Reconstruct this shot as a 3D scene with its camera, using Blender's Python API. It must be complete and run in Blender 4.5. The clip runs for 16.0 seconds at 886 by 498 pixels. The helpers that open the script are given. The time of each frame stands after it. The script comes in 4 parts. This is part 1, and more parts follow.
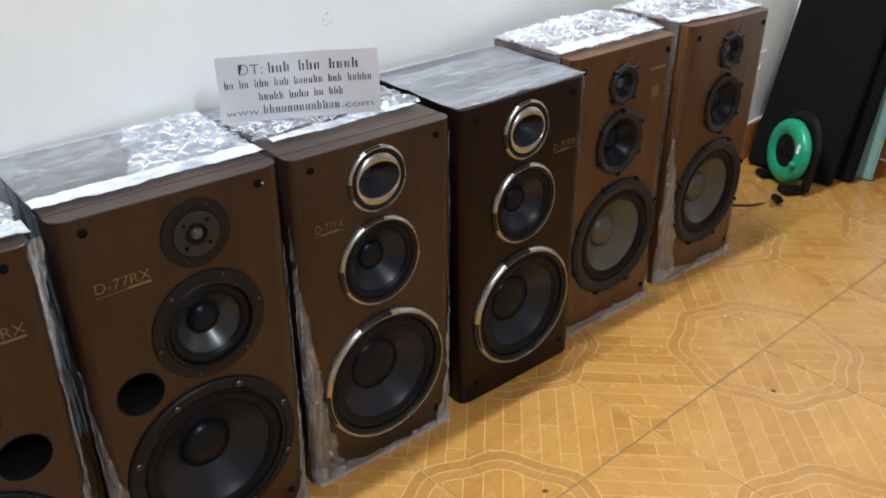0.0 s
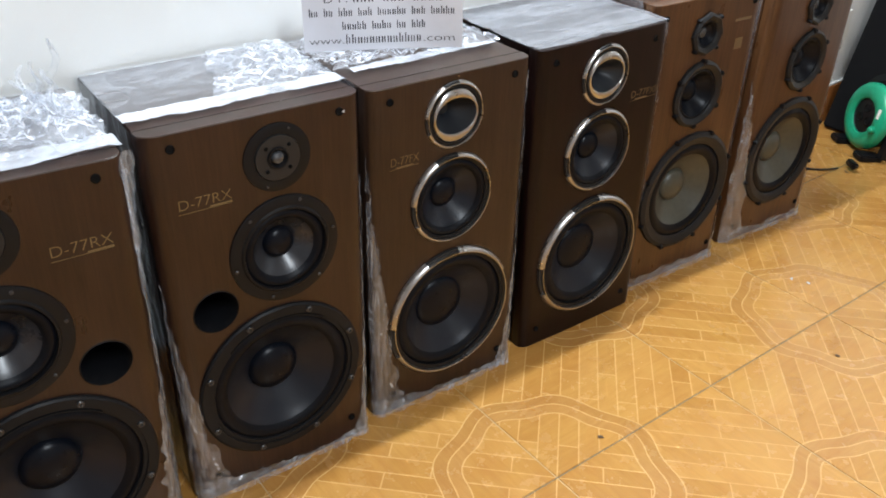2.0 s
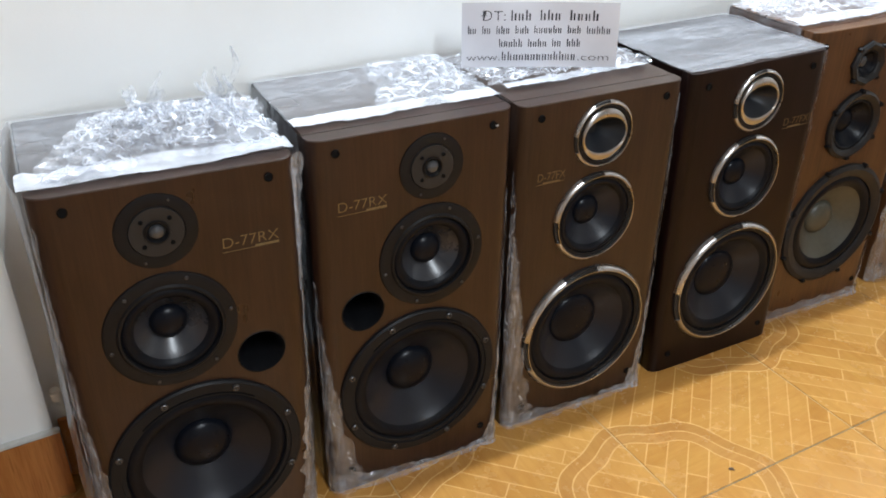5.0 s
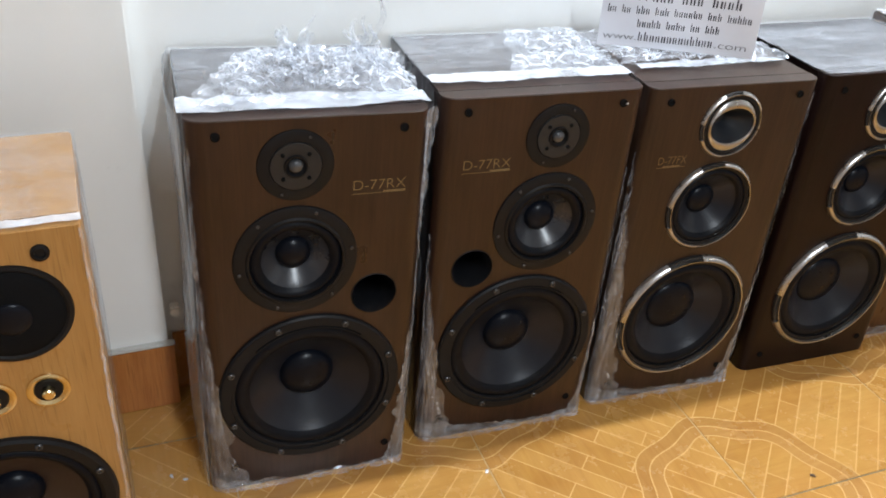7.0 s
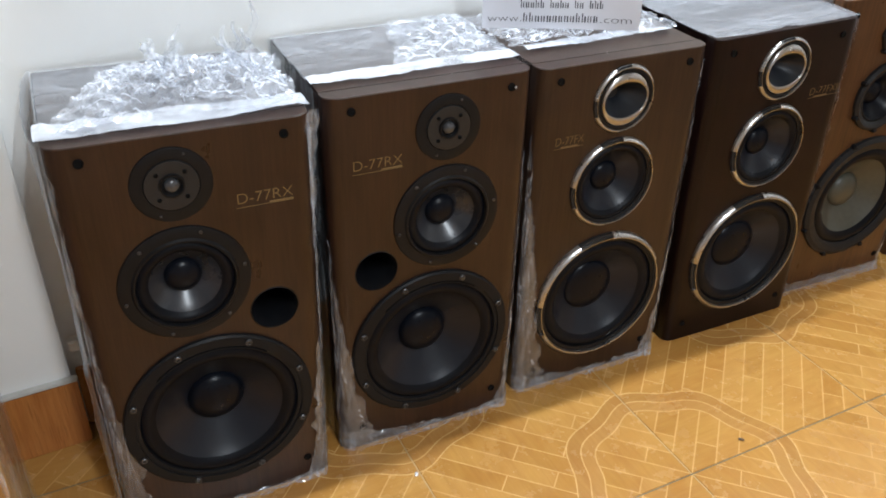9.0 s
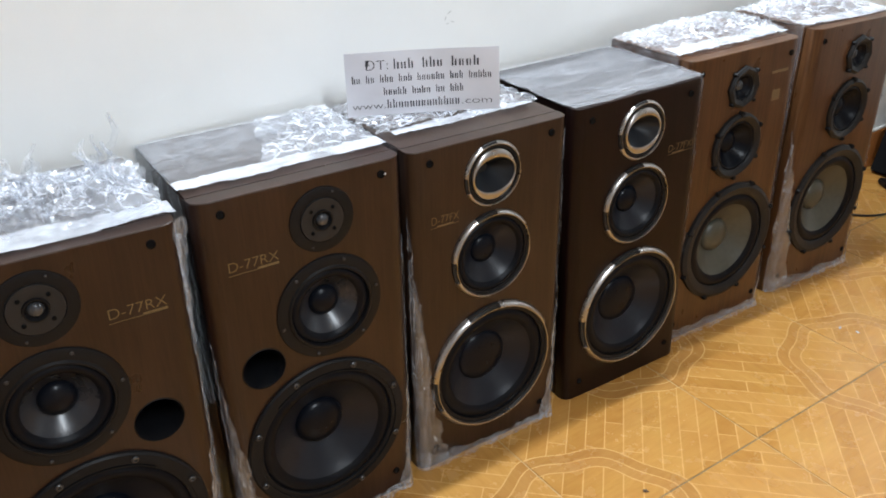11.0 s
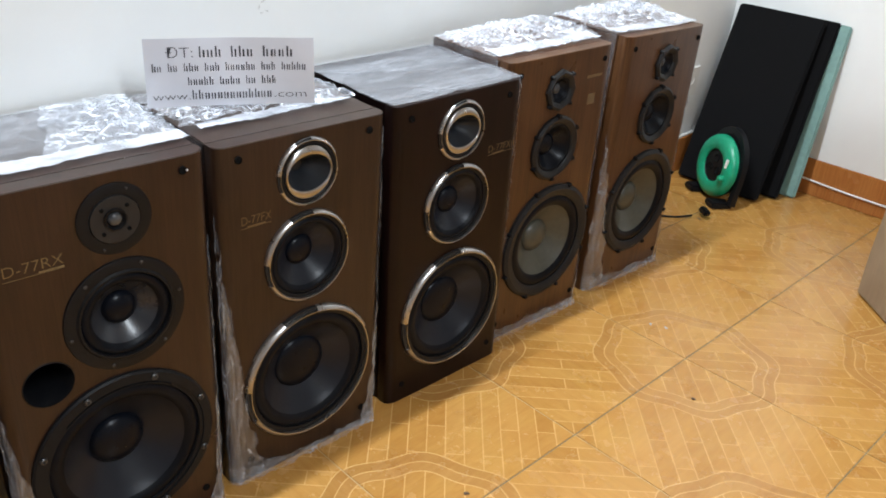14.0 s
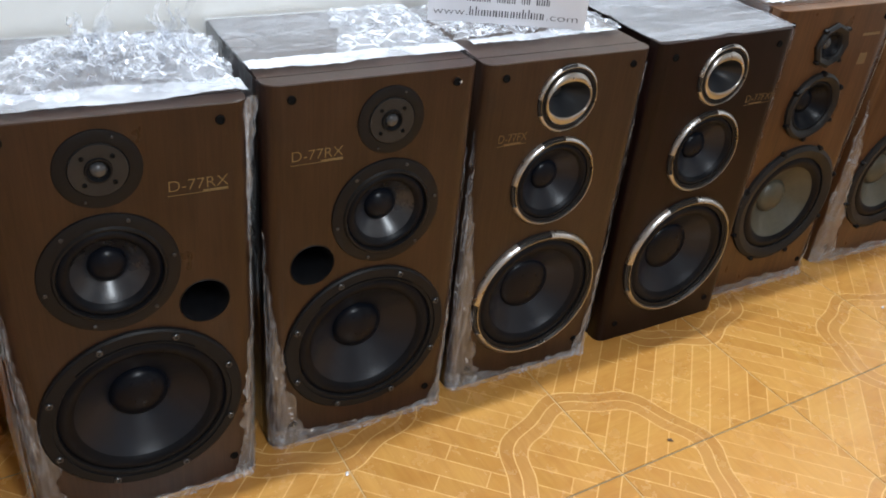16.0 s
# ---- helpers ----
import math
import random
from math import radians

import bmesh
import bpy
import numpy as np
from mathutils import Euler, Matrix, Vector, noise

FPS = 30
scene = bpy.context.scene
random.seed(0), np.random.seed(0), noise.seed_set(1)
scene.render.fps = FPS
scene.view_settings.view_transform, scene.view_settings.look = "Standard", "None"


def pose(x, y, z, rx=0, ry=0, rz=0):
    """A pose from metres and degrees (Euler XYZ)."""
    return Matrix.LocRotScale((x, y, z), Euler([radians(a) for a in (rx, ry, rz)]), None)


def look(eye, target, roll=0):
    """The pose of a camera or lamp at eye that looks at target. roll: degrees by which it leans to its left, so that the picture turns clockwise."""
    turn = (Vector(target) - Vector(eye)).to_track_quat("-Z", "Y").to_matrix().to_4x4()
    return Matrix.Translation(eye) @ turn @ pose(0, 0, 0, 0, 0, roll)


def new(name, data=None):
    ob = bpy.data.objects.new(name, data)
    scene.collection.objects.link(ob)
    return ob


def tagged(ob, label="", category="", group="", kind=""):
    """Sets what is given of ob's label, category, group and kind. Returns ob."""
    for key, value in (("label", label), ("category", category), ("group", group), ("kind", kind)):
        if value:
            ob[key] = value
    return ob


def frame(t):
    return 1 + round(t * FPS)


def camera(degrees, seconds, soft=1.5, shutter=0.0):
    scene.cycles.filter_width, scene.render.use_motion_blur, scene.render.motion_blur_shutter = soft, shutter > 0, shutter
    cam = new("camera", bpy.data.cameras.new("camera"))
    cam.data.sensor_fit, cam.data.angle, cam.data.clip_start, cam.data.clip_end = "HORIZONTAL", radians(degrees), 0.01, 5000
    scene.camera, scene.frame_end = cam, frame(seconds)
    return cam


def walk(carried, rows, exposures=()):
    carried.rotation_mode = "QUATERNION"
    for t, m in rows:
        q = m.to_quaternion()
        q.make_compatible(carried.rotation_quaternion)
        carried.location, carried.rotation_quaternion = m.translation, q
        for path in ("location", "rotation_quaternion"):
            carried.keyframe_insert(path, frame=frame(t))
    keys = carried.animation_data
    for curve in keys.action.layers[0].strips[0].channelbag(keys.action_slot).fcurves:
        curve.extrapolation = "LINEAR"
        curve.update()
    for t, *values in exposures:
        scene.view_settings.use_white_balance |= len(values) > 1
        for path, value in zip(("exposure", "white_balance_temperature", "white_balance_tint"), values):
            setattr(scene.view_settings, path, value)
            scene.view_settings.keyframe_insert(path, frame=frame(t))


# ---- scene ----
cam = camera(55.4, 16.0, soft=1.8)
PATH = [
    (0, (0.052, 0.008, 1.306), (1.181, 1.364, 0.366), -0.0),
    (0.5, (0.057, 0.013, 1.306), (1.222, 1.345, 0.373), 0.7),
    (1, (0.037, 0.017, 1.307), (1.176, 1.352, 0.347), 1.3),
    (1.5, (0.018, 0.021, 1.299), (1.097, 1.385, 0.311), 1.5),
    (2, (0.006, 0.019, 1.28), (1.013, 1.403, 0.245), 1.5),
    (2.5, (0.003, 0.011, 1.281), (0.952, 1.425, 0.232), 0.5),
    (3, (0.004, 0.018, 1.292), (0.932, 1.472, 0.28), -0.2),
    (3.5, (-0.012, 0.017, 1.3), (0.866, 1.513, 0.304), -0.1),
    (4, (-0.026, 0.019, 1.301), (0.793, 1.545, 0.301), -0.6),
    (4.2, (-0.031, 0.025, 1.297), (0.78, 1.555, 0.296), -0.9),
    (6.3, (-0.113, 0.0, 1.278), (0.589, 1.576, 0.267), 5.3),
    (6.5, (-0.121, 0.003, 1.28), (0.558, 1.582, 0.258), 5.5),
    (7, (-0.137, -0.006, 1.281), (0.473, 1.581, 0.226), 4.8),
    (7.5, (-0.116, 0.009, 1.275), (0.486, 1.584, 0.2), 3.3),
    (8, (-0.086, 0.02, 1.27), (0.582, 1.563, 0.187), 2.4),
    (8.2, (-0.076, 0.02, 1.266), (0.615, 1.556, 0.187), 2.2),
    (10.3, (-0.022, -0.024, 1.309), (0.766, 1.517, 0.306), -1.0),
    (10.5, (-0.019, -0.026, 1.311), (0.819, 1.509, 0.342), -1.0),
    (11, (0.005, -0.009, 1.316), (0.947, 1.484, 0.376), -1.1),
    (11.5, (0.008, -0.023, 1.317), (0.955, 1.454, 0.356), -2.1),
    (12, (0.012, -0.011, 1.32), (1.003, 1.45, 0.379), -1.2),
    (12.5, (0.036, -0.006, 1.312), (1.121, 1.406, 0.402), 0.2),
    (13, (0.065, -0.004, 1.312), (1.262, 1.331, 0.426), 1.7),
    (13.5, (0.099, 0.005, 1.302), (1.377, 1.267, 0.42), 2.7),
    (14, (0.068, 0.012, 1.292), (1.315, 1.268, 0.361), 4.6),
    (14.5, (0.024, 0.032, 1.276), (1.159, 1.346, 0.284), 5.8),
    (15, (-0.006, 0.042, 1.275), (1.029, 1.411, 0.249), 5.9),
    (15.5, (-0.041, 0.039, 1.274), (0.88, 1.472, 0.226), 5.5),
    (16, (-0.053, 0.047, 1.265), (0.824, 1.487, 0.189), 6.1),
]
walk(cam, [(t, look(eye, target, roll)) for t, eye, target, roll in PATH], [(0.0, -0.10), (1.0, 0.02), (2.5, 0.24), (4.0, 0.13), (7.0, 0.16), (10.5, 0.04), (12.0, 0.04), (13.5, 0.0), (15.0, 0.20), (15.5, 0.22), (16.0, 0.11)])

# ---- light ----
world = bpy.data.worlds.new("room_world")
scene.world = world
world.use_nodes = True
world.node_tree.nodes["Background"].inputs[0].default_value = (0.8, 0.9, 1.0, 1)
world.node_tree.nodes["Background"].inputs[1].default_value = 0.02

ROOM = Matrix.Translation((1.42, 0.884, 0)) @ Matrix.Rotation(radians(3.7), 4, "Z")
TILING = Matrix.Translation((1.42, 0.884, 0)) @ Matrix.Rotation(radians(1.6), 4, "Z")
TILE = 0.493


def tube_lamp(name, at, target, length, width, watts, colour, roll=0):
    data = bpy.data.lights.new(name, "AREA")
    data.shape, data.size, data.size_y, data.energy, data.color = "RECTANGLE", length, width, watts, colour
    ob = new(name, data)
    ob.matrix_world = look(at, target, roll)
    return ob


# a fluorescent tube high on the wall behind the row, and one on the ceiling over the middle of the room
tube_lamp("wall_tube_light", (1.35, 1.42, 2.74), (1.35, 1.1, 0.0), 1.2, 0.05, 84, (0.885, 0.975, 1.06))
tube_lamp("ceiling_tube_light", (0.42, -1.15, 2.72), (0.42, -0.95, 0.0), 0.06, 1.2, 69, (0.885, 0.975, 1.06))


# ---- materials ----
def nodes_of(name):
    m = bpy.data.materials.new(name)
    m.use_nodes = True
    nt = m.node_tree
    return m, nt, nt.nodes, nt.links, nt.nodes["Principled BSDF"]


def mapped(nt, scale, rot=(0, 0, 0), space="Object"):
    tc = nt.nodes.new("ShaderNodeTexCoord")
    mp = nt.nodes.new("ShaderNodeMapping")
    mp.inputs["Scale"].default_value = scale
    mp.inputs["Rotation"].default_value = rot
    nt.links.new(tc.outputs[space], mp.inputs["Vector"])
    return mp.outputs["Vector"]


def noise_of(nt, vec, scale, detail=4, rough=0.55, distortion=0.0):
    n = nt.nodes.new("ShaderNodeTexNoise")
    n.inputs["Scale"].default_value, n.inputs["Detail"].default_value = scale, detail
    n.inputs["Roughness"].default_value, n.inputs["Distortion"].default_value = rough, distortion
    nt.links.new(vec, n.inputs["Vector"])
    return n.outputs["Fac"]


def ramp(nt, fac, stops):
    r = nt.nodes.new("ShaderNodeValToRGB")
    el = r.color_ramp.elements
    while len(el) < len(stops):
        el.new(0.5)
    for e, (p, c) in zip(el, stops):
        e.position, e.color = p, (*c, 1) if len(c) == 3 else c
    nt.links.new(fac, r.inputs["Fac"])
    return r.outputs["Color"]


def mix(nt, fac, a, b, blend="MIX"):
    n = nt.nodes.new("ShaderNodeMix")
    n.data_type, n.blend_type = "RGBA", blend
    for sock, v in ((n.inputs[0], fac), (n.inputs[6], a), (n.inputs[7], b)):
        if isinstance(v, (int, float)):
            sock.default_value = v
        elif isinstance(v, tuple):
            sock.default_value = (*v, 1)
        else:
            nt.links.new(v, sock)
    return n.outputs[2]


def calc(nt, op, a, b=None, clamp=False):
    n = nt.nodes.new("ShaderNodeMath")
    n.operation, n.use_clamp = op, clamp
    for i, v in enumerate((a, b)):
        if v is None:
            continue
        if isinstance(v, (int, float)):
            n.inputs[i].default_value = v
        else:
            nt.links.new(v, n.inputs[i])
    return n.outputs[0]


def bump(nt, bsdf, height, strength, distance=0.002):
    b = nt.nodes.new("ShaderNodeBump")
    b.inputs["Strength"].default_value, b.inputs["Distance"].default_value = strength, distance
    nt.links.new(height, b.inputs["Height"])
    nt.links.new(b.outputs["Normal"], bsdf.inputs["Normal"])


def plain(name, colour, rough, metal=0.0, vary=0.18, scale=60.0, bumpy=0.06, coat=0.0, spec=0.5):
    m, nt, nd, ln, bs = nodes_of(name)
    v = mapped(nt, (1, 1, 1))
    fine, broad = noise_of(nt, v, scale), noise_of(nt, v, scale * 0.12)
    both = calc(nt, "ADD", calc(nt, "MULTIPLY", fine, 0.5), calc(nt, "MULTIPLY", broad, 0.5))
    lo, hi = tuple(c * (1 - vary) for c in colour), tuple(min(1, c * (1 + vary)) for c in colour)
    ln.new(ramp(nt, both, [(0.3, lo), (0.7, hi)]), bs.inputs["Base Color"])
    ln.new(ramp(nt, both, [(0.3, (rough * 0.85,) * 3), (0.7, (min(1, rough * 1.15),) * 3)]), bs.inputs["Roughness"])
    bs.inputs["Metallic"].default_value = metal
    bs.inputs["Coat Weight"].default_value = coat
    bs.inputs["Specular IOR Level"].default_value = spec
    if bumpy:
        bump(nt, bs, fine, bumpy)
    return m


def veneer(name, dark, light, rough, coat=0.0, spec=0.32):
    """Wood veneer with the grain running upwards."""
    m, nt, nd, ln, bs = nodes_of(name)
    v = mapped(nt, (1, 1, 0.045))
    grain = noise_of(nt, v, 160, 5, 0.65, 0.6)
    broad = noise_of(nt, mapped(nt, (1, 1, 0.12)), 14, 3, 0.5, 0.8)
    pores = noise_of(nt, mapped(nt, (1, 1, 0.03)), 420, 2)
    mixv = calc(nt, "ADD", calc(nt, "MULTIPLY", grain, 0.55), calc(nt, "MULTIPLY", broad, 0.45))
    col = ramp(nt, mixv, [(0.34, dark), (0.64, light)])
    col = mix(nt, ramp(nt, pores, [(0.56, (0, 0, 0)), (0.66, (0.45,) * 3)]), col, tuple(c * 0.55 for c in dark))
    ln.new(col, bs.inputs["Base Color"])
    wear = noise_of(nt, mapped(nt, (1, 1, 1)), 9, 4)
    ln.new(ramp(nt, wear, [(0.3, (rough * 0.8,) * 3), (0.7, (rough * 1.2,) * 3)]), bs.inputs["Roughness"])
    bs.inputs["Coat Weight"].default_value, bs.inputs["Coat Roughness"].default_value = coat, 0.2
    bs.inputs["Specular IOR Level"].default_value = spec
    bump(nt, bs, pores, 0.08, 0.001)
    return m


def film_material(name, low, high, streak, scale=55.0, rough=0.1, stretch=(1, 1, 1), turn=0.0, shine=0.7, gleam=0.06, cells=0.0):
    """Clear stretch film: see-through with a sharp gloss, milky where it is layered, glints painted white along its
    creases.
    """
    m, nt, nd, ln, bs = nodes_of(name)
    out = nd["Material Output"]
    v = mapped(nt, stretch, (0, 0, radians(turn)))
    crease = noise_of(nt, v, scale, 3, 0.6, 1.5)
    fine = noise_of(nt, v, scale * 2.6, 3, 0.6, 1.0)
    broad = noise_of(nt, v, scale * 0.22, 3, 0.5)
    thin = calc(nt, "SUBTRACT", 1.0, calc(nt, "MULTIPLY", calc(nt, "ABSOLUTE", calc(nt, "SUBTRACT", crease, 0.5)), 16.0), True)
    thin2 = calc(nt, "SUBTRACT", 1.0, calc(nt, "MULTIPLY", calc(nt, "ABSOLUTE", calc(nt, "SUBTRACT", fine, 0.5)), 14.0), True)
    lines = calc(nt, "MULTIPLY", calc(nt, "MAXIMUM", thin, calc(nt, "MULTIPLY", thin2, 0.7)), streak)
    if cells:
        # glints painted white along sharp straight creases of crumpled film, at two sizes
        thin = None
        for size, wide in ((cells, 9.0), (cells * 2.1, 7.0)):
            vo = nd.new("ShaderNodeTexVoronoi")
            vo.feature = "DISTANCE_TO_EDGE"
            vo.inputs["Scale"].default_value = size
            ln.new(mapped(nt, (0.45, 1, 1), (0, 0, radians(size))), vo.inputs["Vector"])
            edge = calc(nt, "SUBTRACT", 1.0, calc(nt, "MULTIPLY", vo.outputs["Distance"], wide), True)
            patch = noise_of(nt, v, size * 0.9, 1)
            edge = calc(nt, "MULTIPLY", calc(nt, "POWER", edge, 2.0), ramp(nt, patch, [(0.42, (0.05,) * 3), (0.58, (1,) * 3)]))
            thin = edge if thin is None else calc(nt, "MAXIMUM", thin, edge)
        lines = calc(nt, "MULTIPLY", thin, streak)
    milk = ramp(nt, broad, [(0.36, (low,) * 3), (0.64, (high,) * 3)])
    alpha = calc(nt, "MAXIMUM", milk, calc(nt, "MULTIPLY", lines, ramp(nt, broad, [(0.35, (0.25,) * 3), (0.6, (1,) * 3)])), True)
    clear = nd.new("ShaderNodeBsdfTransparent")
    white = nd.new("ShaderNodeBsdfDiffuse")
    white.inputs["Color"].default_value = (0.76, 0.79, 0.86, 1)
    gloss = nd.new("ShaderNodeBsdfGlossy")
    gloss.inputs["Roughness"].default_value = rough
    gloss.inputs["Color"].default_value = (0.9, 0.95, 1, 1)
    bp = nd.new("ShaderNodeBump")
    bp.inputs["Strength"].default_value, bp.inputs["Distance"].default_value = 0.25, 0.004
    ln.new(crease, bp.inputs["Height"])
    lw = nd.new("ShaderNodeLayerWeight")
    lw.inputs["Blend"].default_value = 0.5
    for s in (gloss, lw):
        ln.new(bp.outputs["Normal"], s.inputs["Normal"])
    sheen = calc(nt, "ADD", calc(nt, "MULTIPLY", calc(nt, "POWER", lw.outputs["Facing"], 4.0), shine), gleam, True)
    a = nd.new("ShaderNodeMixShader")
    ln.new(alpha, a.inputs[0])
    ln.new(clear.outputs[0], a.inputs[1])
    ln.new(white.outputs[0], a.inputs[2])
    c = nd.new("ShaderNodeMixShader")
    ln.new(sheen, c.inputs[0])
    ln.new(a.outputs[0], c.inputs[1])
    ln.new(gloss.outputs[0], c.inputs[2])
    ln.new(c.outputs[0], out.inputs["Surface"])
    nd.remove(bs)
    return m


def floor_material():
    """Glazed tile printed as strip parquet, with a double strip bent round two opposite corners."""
    m, nt, nd, ln, bs = nodes_of("parquet_print_glazed_tile")
    tc = nd.new("ShaderNodeTexCoord")
    sep = nd.new("ShaderNodeSeparateXYZ")
    ln.new(tc.outputs["Object"], sep.inputs[0])
    h = TILE / 2

    def dist(sx):
        dx, dy = calc(nt, "ADD", sep.outputs[0], sx * h), calc(nt, "ADD", sep.outputs[1], sx * h)
        r = calc(nt, "SQRT", calc(nt, "ADD", calc(nt, "MULTIPLY", dx, dx), calc(nt, "MULTIPLY", dy, dy)))
        wave = calc(nt, "COSINE", calc(nt, "MULTIPLY", calc(nt, "ARCTAN2", dy, dx), 8.0))
        return calc(nt, "DIVIDE", r, calc(nt, "ADD", calc(nt, "MULTIPLY", wave, 0.042), 1.0))

    wob = noise_of(nt, tc.outputs["Object"], 5.0, 1)
    d = calc(nt, "ADD", calc(nt, "MINIMUM", dist(1), dist(-1)), calc(nt, "MULTIPLY", calc(nt, "SUBTRACT", wob, 0.5), 0.02))
    info = nd.new("ShaderNodeObjectInfo")
    # strips
    mp = nd.new("ShaderNodeMapping")
    mp.inputs["Rotation"].default_value = (0, 0, radians(-45))
    shift = nd.new("ShaderNodeCombineXYZ")
    ln.new(calc(nt, "MULTIPLY", info.outputs["Random"], 7.0), shift.inputs[2])
    ln.new(tc.outputs["Object"], mp.inputs["Vector"])
    br = nd.new("ShaderNodeTexBrick")
    br.offset, br.offset_frequency, br.squash = 0.37, 2, 1.0
    for k, val in (("Scale", 1.0), ("Mortar Size", 0.0016), ("Mortar Smooth", 0.3), ("Bias", 0.0), ("Brick Width", 0.255), ("Row Height", 0.0432)):
        br.inputs[k].default_value = val
    br.inputs["Color1"].default_value, br.inputs["Color2"].default_value = (0.3997, 0.196, 0.046, 1), (0.4796, 0.2538, 0.0691, 1)
    br.inputs["Mortar"].default_value = (0.60, 0.36, 0.135, 1)
    ln.new(mp.outputs["Vector"], br.inputs["Vector"])

    def within(lo, hi):
        return calc(nt, "MULTIPLY", calc(nt, "GREATER_THAN", d, lo * TILE), calc(nt, "LESS_THAN", d, hi * TILE))

    col = mix(nt, within(0.378, 0.498), br.outputs["Color"], (0.425, 0.219, 0.064))
    col = mix(nt, within(0.438, 0.498), col, (0.40, 0.202, 0.056))
    for r in (0.378, 0.438, 0.498):
        col = mix(nt, within(r - 0.0032, r + 0.0032), col, (0.60, 0.37, 0.145))
    # printed wood figure along the strips, and blotches
    mp2 = nd.new("ShaderNodeMapping")
    mp2.inputs["Rotation"].default_value, mp2.inputs["Scale"].default_value = (0, 0, radians(-45)), (0.12, 1, 1)
    add = nd.new("ShaderNodeVectorMath")
    ln.new(tc.outputs["Object"], add.inputs[0])
    ln.new(shift.outputs[0], add.inputs[1])
    ln.new(add.outputs[0], mp2.inputs["Vector"])
    fig = noise_of(nt, mp2.outputs["Vector"], 90, 5, 0.6, 0.5)
    col = mix(nt, 0.5, col, ramp(nt, fig, [(0.3, (0.72, 0.62, 0.5)), (0.7, (1, 1, 1))]), "MULTIPLY")
    blot = noise_of(nt, add.outputs[0], 9, 4)
    col = mix(nt, 0.4, col, ramp(nt, blot, [(0.3, (0.80, 0.64, 0.46)), (0.52, (1, 0.96, 0.9)), (0.72, (0.98, 1, 0.84))]), "MULTIPLY")
    ln.new(col, bs.inputs["Base Color"])
    dirt = noise_of(nt, add.outputs[0], 22, 5, 0.65)
    ln.new(ramp(nt, dirt, [(0.3, (0.16,) * 3), (0.75, (0.34,) * 3)]), bs.inputs["Roughness"])
    wave = noise_of(nt, add.outputs[0], 16, 2)
    bump(nt, bs, wave, 0.05, 0.003)
    return m


def wall_material():
    m, nt, nd, ln, bs = nodes_of("white_wall_paint")
    v = mapped(nt, (1, 1, 1))
    roller, broad, marks = noise_of(nt, v, 240, 3), noise_of(nt, v, 2.2, 4), noise_of(nt, v, 11, 5, 0.6, 0.4)
    col = ramp(nt, broad, [(0.3, (0.8, 0.805, 0.79)), (0.7, (0.86, 0.865, 0.85))])
    col = mix(nt, ramp(nt, marks, [(0.70, (0, 0, 0)), (0.76, (0.5,) * 3)]), col, (0.6, 0.59, 0.56))
    ln.new(col, bs.inputs["Base Color"])
    bs.inputs["Roughness"].default_value = 0.55
    bump(nt, bs, roller, 0.12, 0.001)
    return m


def cardboard_material():
    m, nt, nd, ln, bs = nodes_of("brown_cardboard")
    flute = noise_of(nt, mapped(nt, (1, 1, 0.08)), 130, 3)
    broad = noise_of(nt, mapped(nt, (1, 1, 1)), 6, 5)
    col = mix(nt, 0.5, ramp(nt, broad, [(0.3, (0.27, 0.19, 0.115)), (0.7, (0.37, 0.27, 0.17))]), ramp(nt, flute, [(0.3, (0.75,) * 3), (0.7, (1,) * 3)]), "MULTIPLY")
    ln.new(col, bs.inputs["Base Color"])
    bs.inputs["Roughness"].default_value = 0.75
    bump(nt, bs, flute, 0.15, 0.002)
    return m


WALL = wall_material()
# unseen surfaces, toned below the white walls to hold down bounced light
BOUNCE_CEILING = plain("bounce_ceiling", (0.62, 0.63, 0.64), 0.7)
BOUNCE_WALL = plain("off_white_bounce_wall", (0.62, 0.625, 0.62), 0.7)
FLOOR = floor_material()
CEMENT = plain("pale_grey_cement", (0.5, 0.49, 0.46), 0.7)
PALE_GROUT = plain("tan_grout", (0.40, 0.255, 0.105), 0.6, vary=0.25, scale=30)
DARK_GROUT = plain("dirty_grey_grout", (0.15, 0.125, 0.075), 0.8, vary=0.4, scale=25)
SKIRT = veneer("orange_brown_skirting_tile", (0.36, 0.125, 0.03), (0.5, 0.2, 0.055), 0.25)
RX_WOOD = veneer("brown_walnut_veneer", (0.0140, 0.0056, 0.0033), (0.0355, 0.0157, 0.0094), 0.33, 0.0, 0.45)
FX_WOOD = veneer("warm_walnut_veneer", (0.0168, 0.0077, 0.0043), (0.038, 0.0190, 0.0110), 0.34, 0.0, 0.38)
FX2_WOOD = veneer("dark_rosewood_veneer", (0.0048, 0.0017, 0.0014), (0.0125, 0.0046, 0.0036), 0.36, 0.0, 0.2)
OLD_WOOD = veneer("reddish_walnut_veneer", (0.046, 0.0180, 0.0066), (0.104, 0.0470, 0.0185), 0.32)
PALE_WOOD = veneer("pale_maple_veneer", (0.34, 0.165, 0.048), (0.42, 0.225, 0.074), 0.3)
BLACK = plain("black_moulded_plastic", (0.006, 0.0062, 0.0074), 0.45, spec=0.22)
FRAME = plain("dark_grey_painted_frame", (0.0078, 0.0080, 0.0092), 0.5, spec=0.18)
OLD_FRAME = plain("grey_cast_frame", (0.0125, 0.0125, 0.0135), 0.46, spec=0.25)
RUBBER = plain("black_rubber_surround", (0.0034, 0.0044, 0.0072), 0.42, spec=0.13)
CONE = plain("grey_black_satin_cone", (0.0092, 0.0112, 0.0172), 0.34, vary=0.06, scale=40, bumpy=0.0, spec=0.3)
MIDCONE = plain("grey_satin_midrange_cone", (0.022, 0.0245, 0.031), 0.29, vary=0.06, scale=40, bumpy=0.0, spec=0.55)
